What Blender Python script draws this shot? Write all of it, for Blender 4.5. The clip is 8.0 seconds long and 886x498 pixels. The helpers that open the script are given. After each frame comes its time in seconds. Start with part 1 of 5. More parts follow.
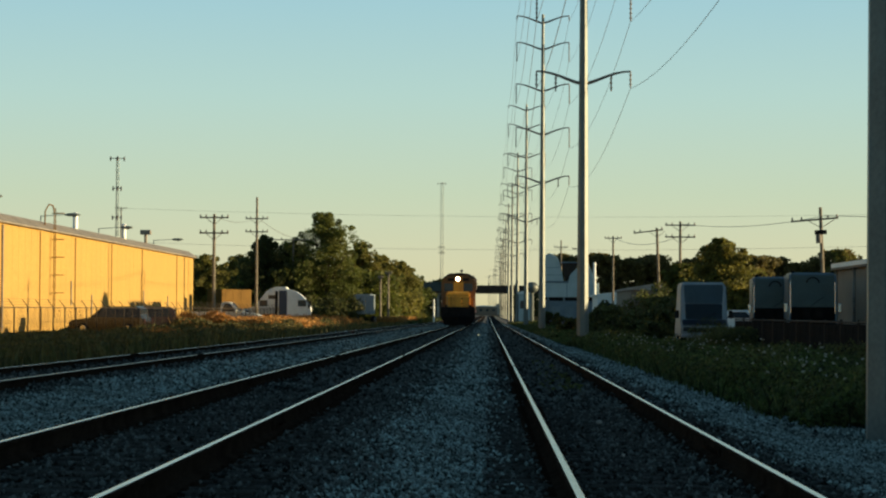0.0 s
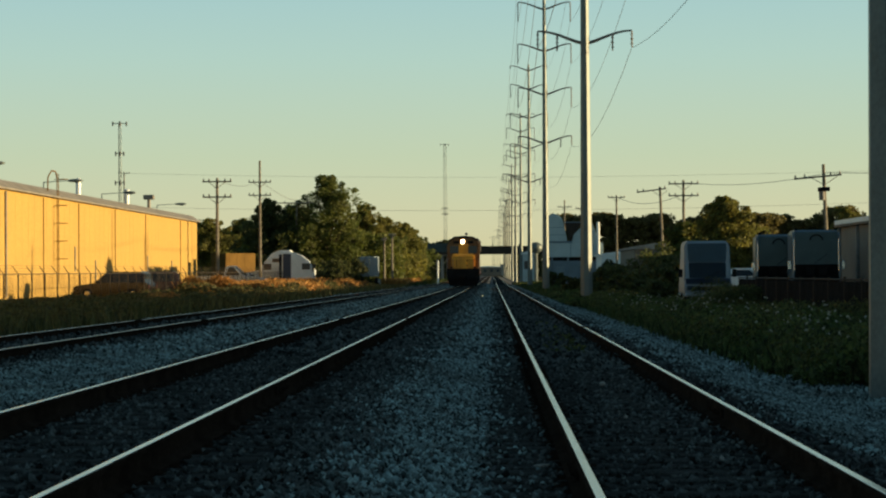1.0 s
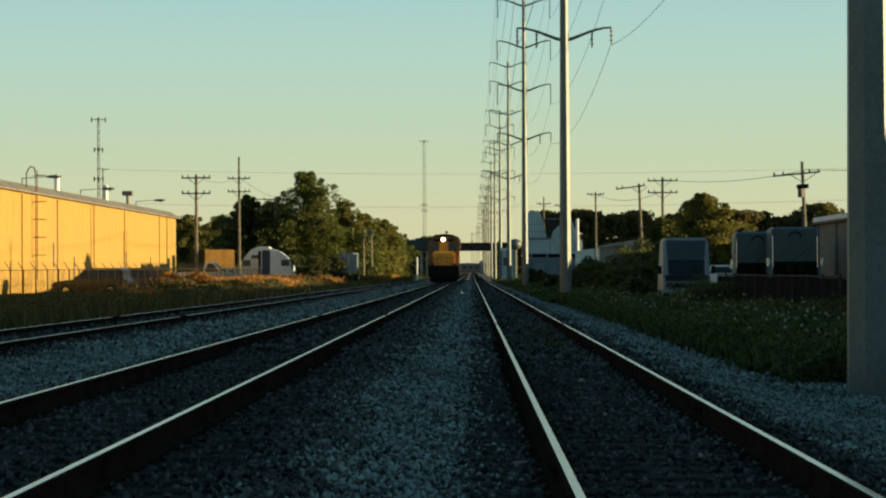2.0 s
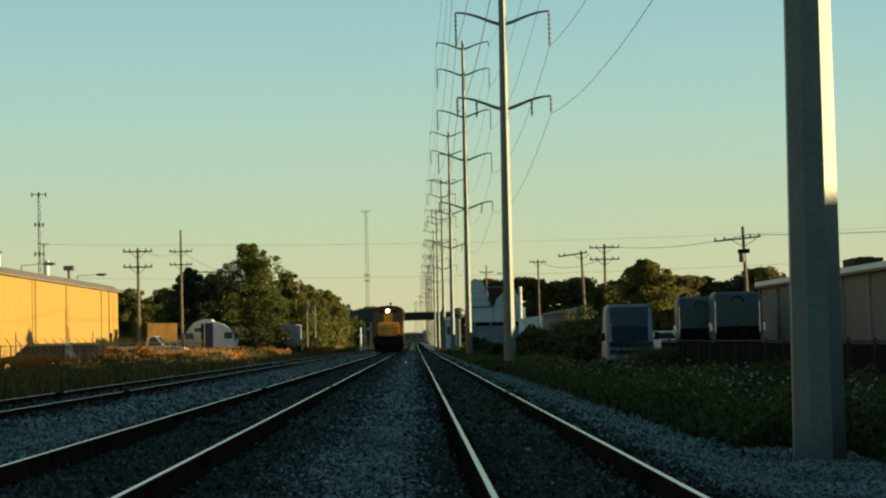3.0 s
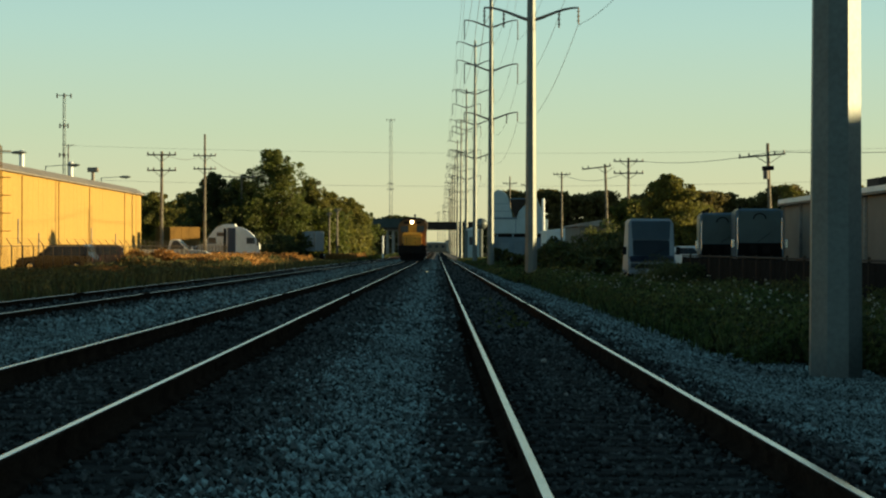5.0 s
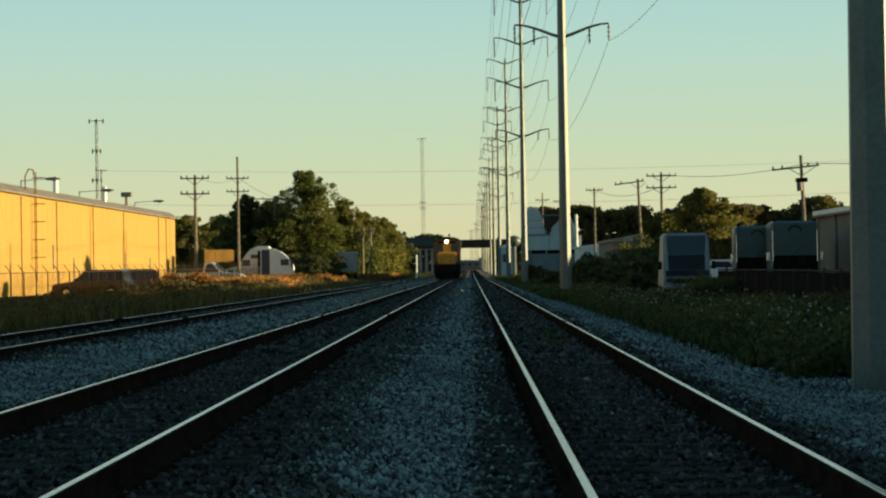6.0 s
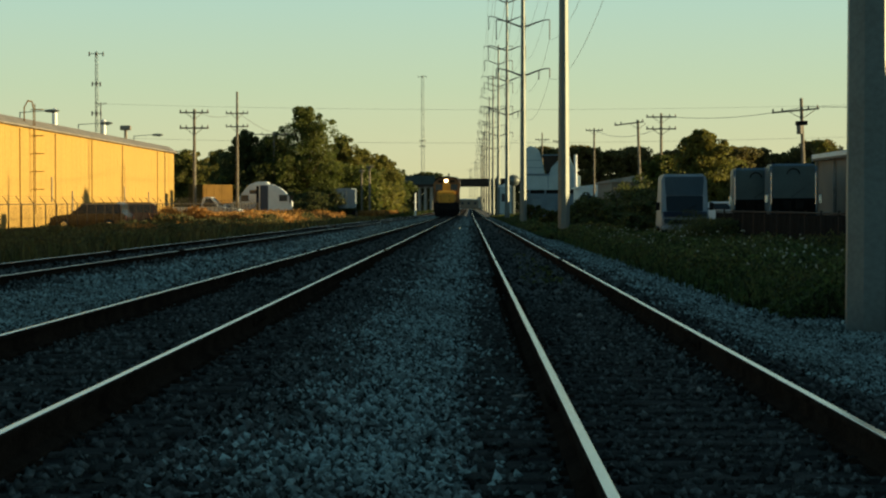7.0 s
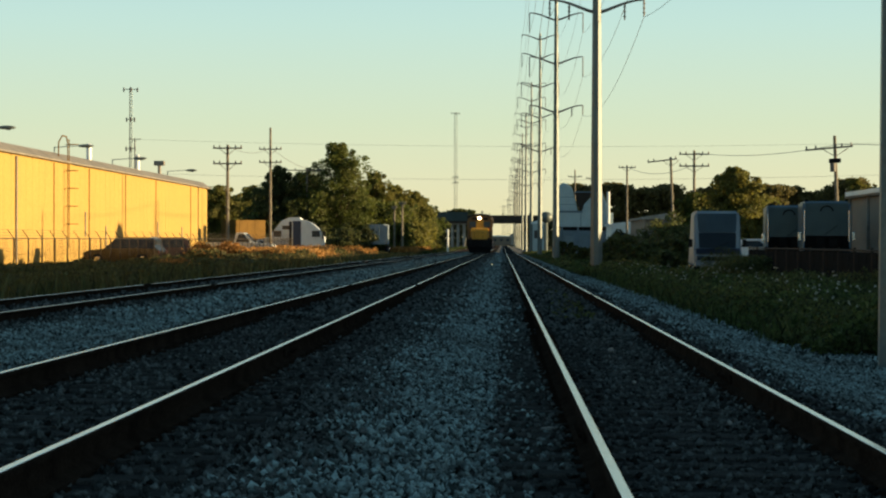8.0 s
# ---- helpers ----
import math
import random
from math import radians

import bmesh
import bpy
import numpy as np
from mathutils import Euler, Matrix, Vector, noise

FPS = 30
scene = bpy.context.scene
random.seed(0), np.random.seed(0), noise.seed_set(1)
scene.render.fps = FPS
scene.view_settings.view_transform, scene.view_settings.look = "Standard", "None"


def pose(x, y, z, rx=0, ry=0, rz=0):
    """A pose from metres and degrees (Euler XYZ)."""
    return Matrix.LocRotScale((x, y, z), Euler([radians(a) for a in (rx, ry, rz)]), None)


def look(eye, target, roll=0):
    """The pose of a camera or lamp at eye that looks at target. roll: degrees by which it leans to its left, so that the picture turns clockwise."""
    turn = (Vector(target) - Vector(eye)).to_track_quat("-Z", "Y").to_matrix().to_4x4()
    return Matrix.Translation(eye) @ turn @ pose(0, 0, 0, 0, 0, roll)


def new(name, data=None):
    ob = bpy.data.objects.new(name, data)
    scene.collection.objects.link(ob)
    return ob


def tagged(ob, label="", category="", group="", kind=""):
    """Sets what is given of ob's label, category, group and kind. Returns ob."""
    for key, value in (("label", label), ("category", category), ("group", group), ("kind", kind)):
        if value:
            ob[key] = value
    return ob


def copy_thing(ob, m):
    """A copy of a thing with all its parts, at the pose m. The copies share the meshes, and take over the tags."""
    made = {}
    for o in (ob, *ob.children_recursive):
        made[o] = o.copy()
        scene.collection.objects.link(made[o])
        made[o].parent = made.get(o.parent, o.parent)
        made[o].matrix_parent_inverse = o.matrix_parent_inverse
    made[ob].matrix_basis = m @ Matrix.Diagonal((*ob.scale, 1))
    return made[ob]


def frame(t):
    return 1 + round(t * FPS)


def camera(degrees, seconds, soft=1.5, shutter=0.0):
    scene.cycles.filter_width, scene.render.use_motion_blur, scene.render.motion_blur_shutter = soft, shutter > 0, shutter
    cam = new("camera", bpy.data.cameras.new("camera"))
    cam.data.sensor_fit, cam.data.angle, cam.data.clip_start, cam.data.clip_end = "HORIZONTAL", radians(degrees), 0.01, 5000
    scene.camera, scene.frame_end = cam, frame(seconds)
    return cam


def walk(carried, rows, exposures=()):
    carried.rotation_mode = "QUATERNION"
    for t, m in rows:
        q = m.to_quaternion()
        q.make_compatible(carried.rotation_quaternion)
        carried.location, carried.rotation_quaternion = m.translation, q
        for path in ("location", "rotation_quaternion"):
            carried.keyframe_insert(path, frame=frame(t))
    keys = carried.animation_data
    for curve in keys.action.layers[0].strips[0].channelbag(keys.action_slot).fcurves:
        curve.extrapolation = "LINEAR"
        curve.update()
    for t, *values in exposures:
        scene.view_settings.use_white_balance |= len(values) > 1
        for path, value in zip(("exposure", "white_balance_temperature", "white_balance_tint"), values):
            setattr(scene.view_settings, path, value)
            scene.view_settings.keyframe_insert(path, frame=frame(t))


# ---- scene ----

EYE = (0.0, 0.0, 1.14)      # z = 0 is the top of the siding's rails


def aim(yaw, pitch, roll, dx=0.0, dz=0.0):
    """The held camera's pose: it stands between the tracks, turns, and sways by a few centimetres."""
    return pose(EYE[0] + dx, EYE[1], EYE[2] + dz, 0, 0, yaw) @ pose(0, 0, 0, pitch) @ pose(0, 0, 0, 0, roll) @ pose(0, 0, 0, 90)


cam = camera(23.32, 8.0, soft=2.15)
walk(cam, [
    (0.0, aim(1.219, 1.689, -0.309, -0.013, -0.003)),
    (0.1, aim(1.298, 1.620, -0.372, -0.014, 0.007)),
    (0.2, aim(1.374, 1.298, -0.434, -0.016, 0.016)),
    (0.3, aim(1.595, 0.580, -0.497, -0.017, 0.026)),
    (0.4, aim(1.639, 0.348, -0.560, -0.018, 0.036)),
    (0.5, aim(1.344, 0.389, -0.622, -0.019, 0.045)),
    (0.6, aim(1.358, 0.819, -0.423, -0.013, 0.041)),
    (0.7, aim(1.327, 0.794, -0.225, -0.006, 0.037)),
    (0.8, aim(1.251, 0.801, -0.027, 0.001, 0.032)),
    (0.9, aim(1.611, 0.867, 0.171, 0.008, 0.028)),
    (1.0, aim(1.320, 0.652, 0.369, 0.014, 0.024)),
    (1.1, aim(1.335, 0.659, 0.215, -0.007, 0.030)),
    (1.2, aim(1.009, 0.305, 0.062, -0.029, 0.035)),
    (2.3, aim(0.558, 0.614, 0.517, 0.025, 0.024)),
    (2.4, aim(0.014, 0.538, 0.730, 0.011, 0.031)),
    (2.5, aim(-0.261, 0.584, 0.942, -0.003, 0.039)),
    (2.6, aim(-0.462, 0.594, 0.997, -0.002, 0.039)),
    (2.7, aim(-0.427, 1.108, 1.053, -0.002, 0.039)),
    (2.8, aim(-0.583, 1.994, 1.108, -0.002, 0.039)),
    (2.9, aim(-0.291, 2.332, 1.164, -0.002, 0.039)),
    (3.0, aim(-0.784, 2.391, 1.219, -0.001, 0.039)),
    (3.1, aim(-0.587, 2.326, 1.046, -0.002, 0.041)),
    (3.2, aim(-0.575, 2.071, 0.872, -0.004, 0.044)),
    (3.3, aim(-0.411, 1.546, 0.700, -0.005, 0.046)),
    (3.4, aim(-0.643, 1.137, 0.527, -0.006, 0.049)),
    (3.5, aim(-0.705, 0.731, 0.354, -0.007, 0.052)),
    (3.6, aim(-0.546, 0.898, 0.312, -0.006, 0.052)),
    (3.7, aim(-0.785, 1.034, 0.269, -0.004, 0.052)),
    (3.8, aim(-0.769, 1.276, 0.227, -0.003, 0.053)),
    (3.9, aim(-0.675, 0.811, 0.184, -0.002, 0.053)),
    (4.0, aim(-0.665, 0.622, 0.142, -0.000, 0.054)),
    (4.1, aim(-0.659, 0.642, 0.096, 0.009, 0.048)),
    (4.2, aim(-0.733, 0.461, 0.050, 0.018, 0.042)),
    (5.3, aim(-0.007, -0.014, -0.143, 0.044, 0.022)),
    (5.4, aim(-0.213, 0.296, -0.057, 0.027, 0.009)),
    (5.5, aim(-0.382, 0.313, 0.030, 0.010, -0.004)),
    (5.6, aim(-0.167, 0.237, 0.217, -0.001, 0.010)),
    (5.7, aim(-0.095, 0.068, 0.403, -0.012, 0.023)),
    (5.8, aim(-0.158, 0.063, 0.591, -0.023, 0.037)),
    (5.9, aim(0.152, 0.290, 0.778, -0.034, 0.050)),
    (6.0, aim(0.737, 0.483, 0.965, -0.045, 0.064)),
    (6.1, aim(0.859, 1.055, 0.938, -0.045, 0.055)),
    (6.2, aim(0.879, 1.615, 0.912, -0.045, 0.046)),
    (6.3, aim(1.148, 1.847, 0.885, -0.044, 0.037)),
    (6.4, aim(1.228, 1.669, 0.858, -0.044, 0.029)),
    (6.5, aim(1.784, 1.607, 0.831, -0.044, 0.020)),
    (6.6, aim(1.504, 1.152, 0.422, -0.035, 0.019)),
    (6.7, aim(1.153, 0.272, 0.014, -0.025, 0.017)),
    (6.8, aim(1.203, -0.487, 0.047, -0.016, 0.016)),
    (6.9, aim(0.603, -0.834, 0.082, -0.007, 0.015)),
    (7.0, aim(0.719, -1.155, 0.116, 0.002, 0.013)),
    (7.1, aim(0.098, -0.833, 0.347, 0.008, 0.010)),
    (7.2, aim(-0.019, -0.652, 0.579, 0.014, 0.006)),
    (7.3, aim(0.436, -0.522, 0.810, 0.019, 0.003)),
    (7.4, aim(0.611, -0.063, 1.042, 0.025, -0.001)),
    (7.5, aim(0.470, 0.035, 1.273, 0.031, -0.004)),
    (7.6, aim(0.023, 0.002, 0.995, 0.028, -0.008)),
    (7.7, aim(0.236, -0.145, 0.717, 0.025, -0.012)),
    (7.8, aim(0.641, -0.127, 0.439, 0.022, -0.016)),
    (7.9, aim(1.032, -0.127, 0.160, 0.020, -0.020)),
    (8.0, aim(1.588, -0.176, -0.118, 0.017, -0.024)),
], exposures=[(0.0, 1.14, 6200, 10), (1.0, 1.07, 6400, 8), (2.5, 1.12, 6450, 3), (3.5, 1.0, 6600, 1), (4.0, 1.02, 6550, 2), (5.5, 1.2, 6450, 3), (6.5, 1.14, 6500, 5), (7.0, 1.12, 6550, 1), (7.5, 1.37, 6350, 7), (8.0, 1.38, 6400, 11)])

# ---- light ----
SUN_DIR = Vector((1.0, 0.03, 0.094)).normalized()
world = bpy.data.worlds.new("world")
scene.world = world
world.use_nodes = True
wn = world.node_tree
sky = wn.nodes.new("ShaderNodeTexSky")
sky.sky_type = "NISHITA"
sky.sun_disc = False
sky.sun_elevation = math.asin(SUN_DIR.z)
sky.sun_rotation = math.atan2(SUN_DIR.x, SUN_DIR.y)
sky.air_density, sky.dust_density, sky.ozone_density = 1.0, 1.5, 1.0
# evening sky: pale yellow low down, teal above it, deep blue overhead, with the sun's glow from the sky model
co = wn.nodes.new("ShaderNodeTexCoord")
xyz = wn.nodes.new("ShaderNodeSeparateXYZ")
wn.links.new(co.outputs["Generated"], xyz.inputs[0])
ramp = wn.nodes.new("ShaderNodeValToRGB")
ramp.color_ramp.interpolation = "LINEAR"
SKY = ((0.0, (0.715, 0.635, 0.35)), (0.022, (0.68, 0.66, 0.41)), (0.055, (0.57, 0.66, 0.46)), (0.10, (0.47, 0.655, 0.575)), (0.15, (0.36, 0.59, 0.63)), (0.35, (0.115, 0.215, 0.28)), (1.0, (0.031, 0.075, 0.102)))
for i, (p, c) in enumerate(SKY):
    e = ramp.color_ramp.elements[i] if i < 2 else ramp.color_ramp.elements.new(p)
    e.position, e.color = p, (*c, 1)
wn.links.new(xyz.outputs["Z"], ramp.inputs[0])
dim = wn.nodes.new("ShaderNodeVectorMath")
dim.operation = "SCALE"
dim.inputs["Scale"].default_value = 0.10
wn.links.new(sky.outputs[0], dim.inputs[0])
blend = wn.nodes.new("ShaderNodeMix")
blend.data_type = "RGBA"
blend.inputs["Factor"].default_value = 0.88
wn.links.new(dim.outputs[0], blend.inputs["A"])
wn.links.new(ramp.outputs[0], blend.inputs["B"])
wn.links.new(blend.outputs["Result"], wn.nodes["Background"].inputs[0])
wn.nodes["Background"].inputs[1].default_value = 0.5
sun = new("sun", bpy.data.lights.new("sun", "SUN"))
sun.data.energy, sun.data.angle, sun.data.color = 4.4, radians(0.6), (1.0, 0.72, 0.36)
sun.matrix_world = look(SUN_DIR * 50, (0, 0, 0))


# ---- materials ----
def mat(name, base, rough=0.8, metal=0.0, var=0.25, scale=3.0, bump=0.2, tint=None, fine=40.0, rand=0.0, emit=None, spec=None):
    """A surface with a base colour broken up at two scales, fine relief, and an optional second tint in patches."""
    m = bpy.data.materials.new(name)
    m.use_nodes = True
    t = m.node_tree
    b = t.nodes["Principled BSDF"]
    b.inputs["Roughness"].default_value, b.inputs["Metallic"].default_value = rough, metal
    b.inputs["Specular IOR Level"].default_value = spec if spec is not None else (0.12 if rough >= 0.75 else 0.5)
    co = t.nodes.new("ShaderNodeTexCoord")
    big, small = t.nodes.new("ShaderNodeTexNoise"), t.nodes.new("ShaderNodeTexNoise")
    for n, s, d in ((big, scale, 6.0), (small, fine, 3.0)):
        n.inputs["Scale"].default_value, n.inputs["Detail"].default_value = s, d
        t.links.new(co.outputs["Object"], n.inputs["Vector"])
    mix = t.nodes.new("ShaderNodeMix")
    mix.data_type = "RGBA"
    mix.inputs["A"].default_value = (*base, 1)
    mix.inputs["B"].default_value = (*(tint or [c * 0.45 for c in base]), 1)
    ramp = t.nodes.new("ShaderNodeMapRange")
    ramp.inputs["From Min"].default_value, ramp.inputs["From Max"].default_value = 0.42, 0.68
    ramp.inputs["To Max"].default_value = min(1.0, var * 2)
    t.links.new(big.outputs["Fac"], ramp.inputs["Value"])
    t.links.new(ramp.outputs[0], mix.inputs["Factor"])
    hsv = t.nodes.new("ShaderNodeHueSaturation")
    t.links.new(mix.outputs["Result"], hsv.inputs["Color"])
    val = t.nodes.new("ShaderNodeMapRange")
    val.inputs["To Min"].default_value, val.inputs["To Max"].default_value = 1 - var * 0.8, 1 + var * 0.8
    val.inputs["From Min"].default_value, val.inputs["From Max"].default_value = 0.3, 0.7
    t.links.new(small.outputs["Fac"], val.inputs["Value"])
    if rand:
        geo = t.nodes.new("ShaderNodeNewGeometry")
        r2 = t.nodes.new("ShaderNodeMapRange")
        r2.inputs["To Min"].default_value, r2.inputs["To Max"].default_value = 1 - rand, 1 + rand
        t.links.new(geo.outputs["Random Per Island"], r2.inputs["Value"])
        mul = t.nodes.new("ShaderNodeMath")
        mul.operation = "MULTIPLY"
        t.links.new(val.outputs[0], mul.inputs[0])
        t.links.new(r2.outputs[0], mul.inputs[1])
        t.links.new(mul.outputs[0], hsv.inputs["Value"])
    else:
        t.links.new(val.outputs[0], hsv.inputs["Value"])
    t.links.new(hsv.outputs[0], b.inputs["Base Color"])
    if bump:
        bp = t.nodes.new("ShaderNodeBump")
        bp.inputs["Strength"].default_value, bp.inputs["Distance"].default_value = bump, 0.02
        t.links.new(small.outputs["Fac"], bp.inputs["Height"])
        t.links.new(bp.outputs[0], b.inputs["Normal"])
    if emit:
        b.inputs["Emission Color"].default_value = (*emit[:3], 1)
        b.inputs["Emission Strength"].default_value = emit[3]
    return m


M_BALLAST = mat("ballast", (0.09, 0.10, 0.105), 0.9, var=0.45, scale=1.5, fine=22, bump=1.0, tint=(0.08, 0.08, 0.085))
M_STONE = mat("crushed_stone", (0.185, 0.25, 0.255), 0.85, var=0.35, scale=0.8, fine=60, bump=0.3, tint=(0.07, 0.075, 0.072), rand=0.95)
M_BEDDARK = mat("oil_stained_ballast", (0.028, 0.029, 0.029), 0.95, var=0.5, scale=1.2, fine=22, bump=1.0, tint=(0.035, 0.036, 0.037), spec=0.0)
M_STONED = mat("oil_stained_stone", (0.08, 0.09, 0.09), 0.9, var=0.3, scale=0.8, fine=60, bump=0.3, tint=(0.03, 0.03, 0.03), rand=0.85, spec=0.0)
M_DARKSTEEL = mat("dark_bridge_steel", (0.05, 0.04, 0.034), 0.8, var=0.3, scale=0.6, fine=8, bump=0.1)
M_SILVER = mat("silver_grey_paint", (0.19, 0.24, 0.285), 0.4, var=0.12, scale=1, fine=20, bump=0.02)
M_SLATEBLUE = mat("slate_blue_panel", (0.07, 0.125, 0.175), 0.3, var=0.15, scale=1, fine=20, bump=0.02)
M_NAVY = mat("dark_navy_colour", (0.02, 0.035, 0.075), 0.4, var=0.1, bump=0)
M_APPROACH = mat("blue_grey_parapet", (0.06, 0.085, 0.09), 0.8, var=0.2, scale=0.5, fine=8, bump=0.1)
M_MILL = mat("blue_mill_siding", (0.13, 0.19, 0.24), 0.6, var=0.15, scale=0.5, fine=6, bump=0.06)
M_TEAL = mat("faded_teal_panel", (0.075, 0.14, 0.16), 0.35, var=0.15, scale=1, fine=20, bump=0.02)
M_SOIL = mat("soil", (0.09, 0.075, 0.05), 0.95, var=0.4, scale=0.4, fine=8, bump=0.6, tint=(0.06, 0.07, 0.03), spec=0.0)
M_TIE = mat("creosoted_timber", (0.044, 0.045, 0.044), 0.85, var=0.4, scale=4, fine=60, bump=0.5, tint=(0.075, 0.076, 0.075), spec=0.0)
M_RAILHEAD = mat("polished_rail_head", (0.62, 0.57, 0.50), 0.25, 1.0, var=0.12, scale=2, fine=30, bump=0.02)
M_RAILDULL = mat("rusty_rail_head", (0.48, 0.39, 0.30), 0.32, 0.8, var=0.3, scale=2, fine=30, bump=0.05)
M_RAIL = mat("rusty_rail_steel", (0.032, 0.023, 0.018), 0.8, 0.0, var=0.4, scale=3, fine=50, bump=0.3, spec=0.0)
M_GALV = mat("weathered_steel_pole", (0.125, 0.155, 0.156), 0.5, 0.3, var=0.18, scale=0.8, fine=14, bump=0.08, tint=(0.07, 0.072, 0.068))
M_INSUL = mat("insulator", (0.16, 0.14, 0.13), 0.5, var=0.1)
M_WIRE = mat("conductor_wire", (0.16, 0.16, 0.16), 0.5, 0.3, var=0.05, bump=0)
M_WOOD = mat("weathered_pole_wood", (0.21, 0.19, 0.155), 0.9, var=0.35, scale=3, fine=40, bump=0.4)
M_YELLOW = mat("painted_wall_panel", (0.40, 0.262, 0.076), 0.75, var=0.12, scale=0.25, fine=5, bump=0.1, tint=(0.33, 0.21, 0.066))
M_ROOFMETAL = mat("grey_roof_metal", (0.23, 0.21, 0.18), 0.6, 0.2, var=0.25, scale=0.6, fine=12, bump=0.1)
M_BEIGE = mat("beige_metal_wall", (0.14, 0.125, 0.105), 0.7, var=0.15, scale=0.5, fine=9, bump=0.1)
M_WHITE = mat("white_paint", (0.70, 0.76, 0.80), 0.45, var=0.10, scale=1.2, fine=20, bump=0.03)
M_PALEBLUE = mat("pale_blue_siding", (0.36, 0.46, 0.51), 0.6, var=0.12, scale=0.5, fine=6, bump=0.06)
M_BLUE = mat("blue_grey_paint", (0.10, 0.16, 0.22), 0.4, var=0.15, scale=1, fine=20, bump=0.02)
M_DARK = mat("dark_rubber_and_steel", (0.014, 0.014, 0.015), 0.7, var=0.3, scale=3, fine=30, bump=0.1, spec=0.06)
M_GLASS = mat("dark_glass", (0.02, 0.035, 0.055), 0.12, 0.0, var=0.05, bump=0)
M_RED = mat("dark_red_paint", (0.04, 0.008, 0.008), 0.3, var=0.1, bump=0.0)
M_CHARCOAL = mat("charcoal_car_paint", (0.008, 0.007, 0.008), 0.2, var=0.1, bump=0.0)
M_CHROME = mat("chrome", (0.6, 0.6, 0.6), 0.25, 0.9, var=0.1, bump=0.0)
M_LOCOY = mat("locomotive_yellow", (0.62, 0.30, 0.018), 0.5, var=0.22, scale=1.2, fine=18, bump=0.05, tint=(0.22, 0.10, 0.015))
# locomotive yellow darkened: the shade on the cab front is in this colour
M_LOCOB = mat("shade_darkened_locomotive_yellow", (0.17, 0.076, 0.013), 0.55, var=0.3, scale=1.2, fine=18, bump=0.05, tint=(0.07, 0.035, 0.012))
M_LOCOG = mat("locomotive_grey", (0.11, 0.11, 0.11), 0.6, var=0.25, scale=1.2, fine=18, bump=0.05)
M_LAMP = mat("lit_headlight", (1, 0.9, 0.7), 0.4, var=0, bump=0, emit=(1.0, 0.74, 0.40, 7.0))
M_TAIL = mat("lit_tail_lamp", (0.5, 0.02, 0.02), 0.4, var=0, bump=0, emit=(1.0, 0.08, 0.08, 3.0))
M_CONCRETE = mat("concrete", (0.32, 0.31, 0.29), 0.9, var=0.25, scale=0.5, fine=9, bump=0.2)
M_BARK = mat("bark", (0.09, 0.07, 0.05), 0.95, var=0.35, scale=4, fine=30, bump=0.6)
M_CONTAINER = mat("ochre_trailer_paint", (0.15, 0.085, 0.02), 0.8, var=0.2, scale=0.8, fine=12, bump=0.1)
M_FENCE = mat("dark_weathered_fence_steel", (0.05, 0.043, 0.036), 0.8, 0.0, var=0.2, bump=0.0)
M_SLAT = mat("dark_privacy_slat", (0.024, 0.025, 0.026), 0.9, var=0.3, scale=2, fine=20, bump=0.1, spec=0.0)


def leafy(name, a, b, rand=0.45):
    """Thin leaves: a matt face, and some light let through."""
    m = mat(name, a, 0.7, var=0.3, scale=0.35, fine=3, bump=0, tint=b, rand=rand)
    t = m.node_tree
    p = t.nodes["Principled BSDF"]
    thin = t.nodes.new("ShaderNodeBsdfTranslucent")
    t.links.new(p.inputs["Base Color"].links[0].from_socket, thin.inputs["Color"])
    both = t.nodes.new("ShaderNodeMixShader")
    both.inputs[0].default_value = 0.48
    t.links.new(p.outputs[0], both.inputs[1])
    t.links.new(thin.outputs[0], both.inputs[2])
    t.links.new(both.outputs[0], t.nodes["Material Output"].inputs["Surface"])
    return m


M_LEAF = leafy("green_leaves", (0.092, 0.118, 0.023), (0.14, 0.137, 0.028), 0.32)
# lighter, more golden leaf tone: low sunlight on the crowns is mixed into it
M_LEAFY = leafy("sunlit_tone_leaves", (0.148, 0.152, 0.032), (0.185, 0.156, 0.036))
M_LEAFD = leafy("dark_leaves", (0.07, 0.085, 0.027), (0.10, 0.103, 0.031))
M_LEAFB = leafy("autumn_leaves", (0.115, 0.105, 0.033), (0.15, 0.115, 0.038))
M_WEEDG = leafy("green_weeds", (0.06, 0.09, 0.025), (0.115, 0.105, 0.034), 0.75)
M_WEEDV = leafy("olive_verge_grass", (0.095, 0.098, 0.034), (0.15, 0.122, 0.048))
M_WEEDT = leafy("dry_weeds", (0.42, 0.215, 0.06), (0.20, 0.135, 0.042))
M_FLOWER = mat("white_flower_heads", (0.48, 0.49, 0.42), 0.8, var=0.2, bump=0)


# ---- mesh helpers ----
def thing(name, label, category, m=Matrix(), group="", kind=""):
    ob = new(name)
    ob.empty_display_size = 0.3
    ob.matrix_world = m
    return tagged(ob, label, category, group, kind)


def part(name, bm, material, parent=None, label="", smooth=False):
    me = bpy.data.meshes.new(name)
    bmesh.ops.recalc_face_normals(bm, faces=bm.faces)
    bm.to_mesh(me)
    bm.free()
    me.materials.append(material)
    if smooth:
        for p in me.polygons:
            p.use_smooth = True
    ob = new(name, me)
    if parent:
        ob.parent = parent
    return tagged(ob, label)


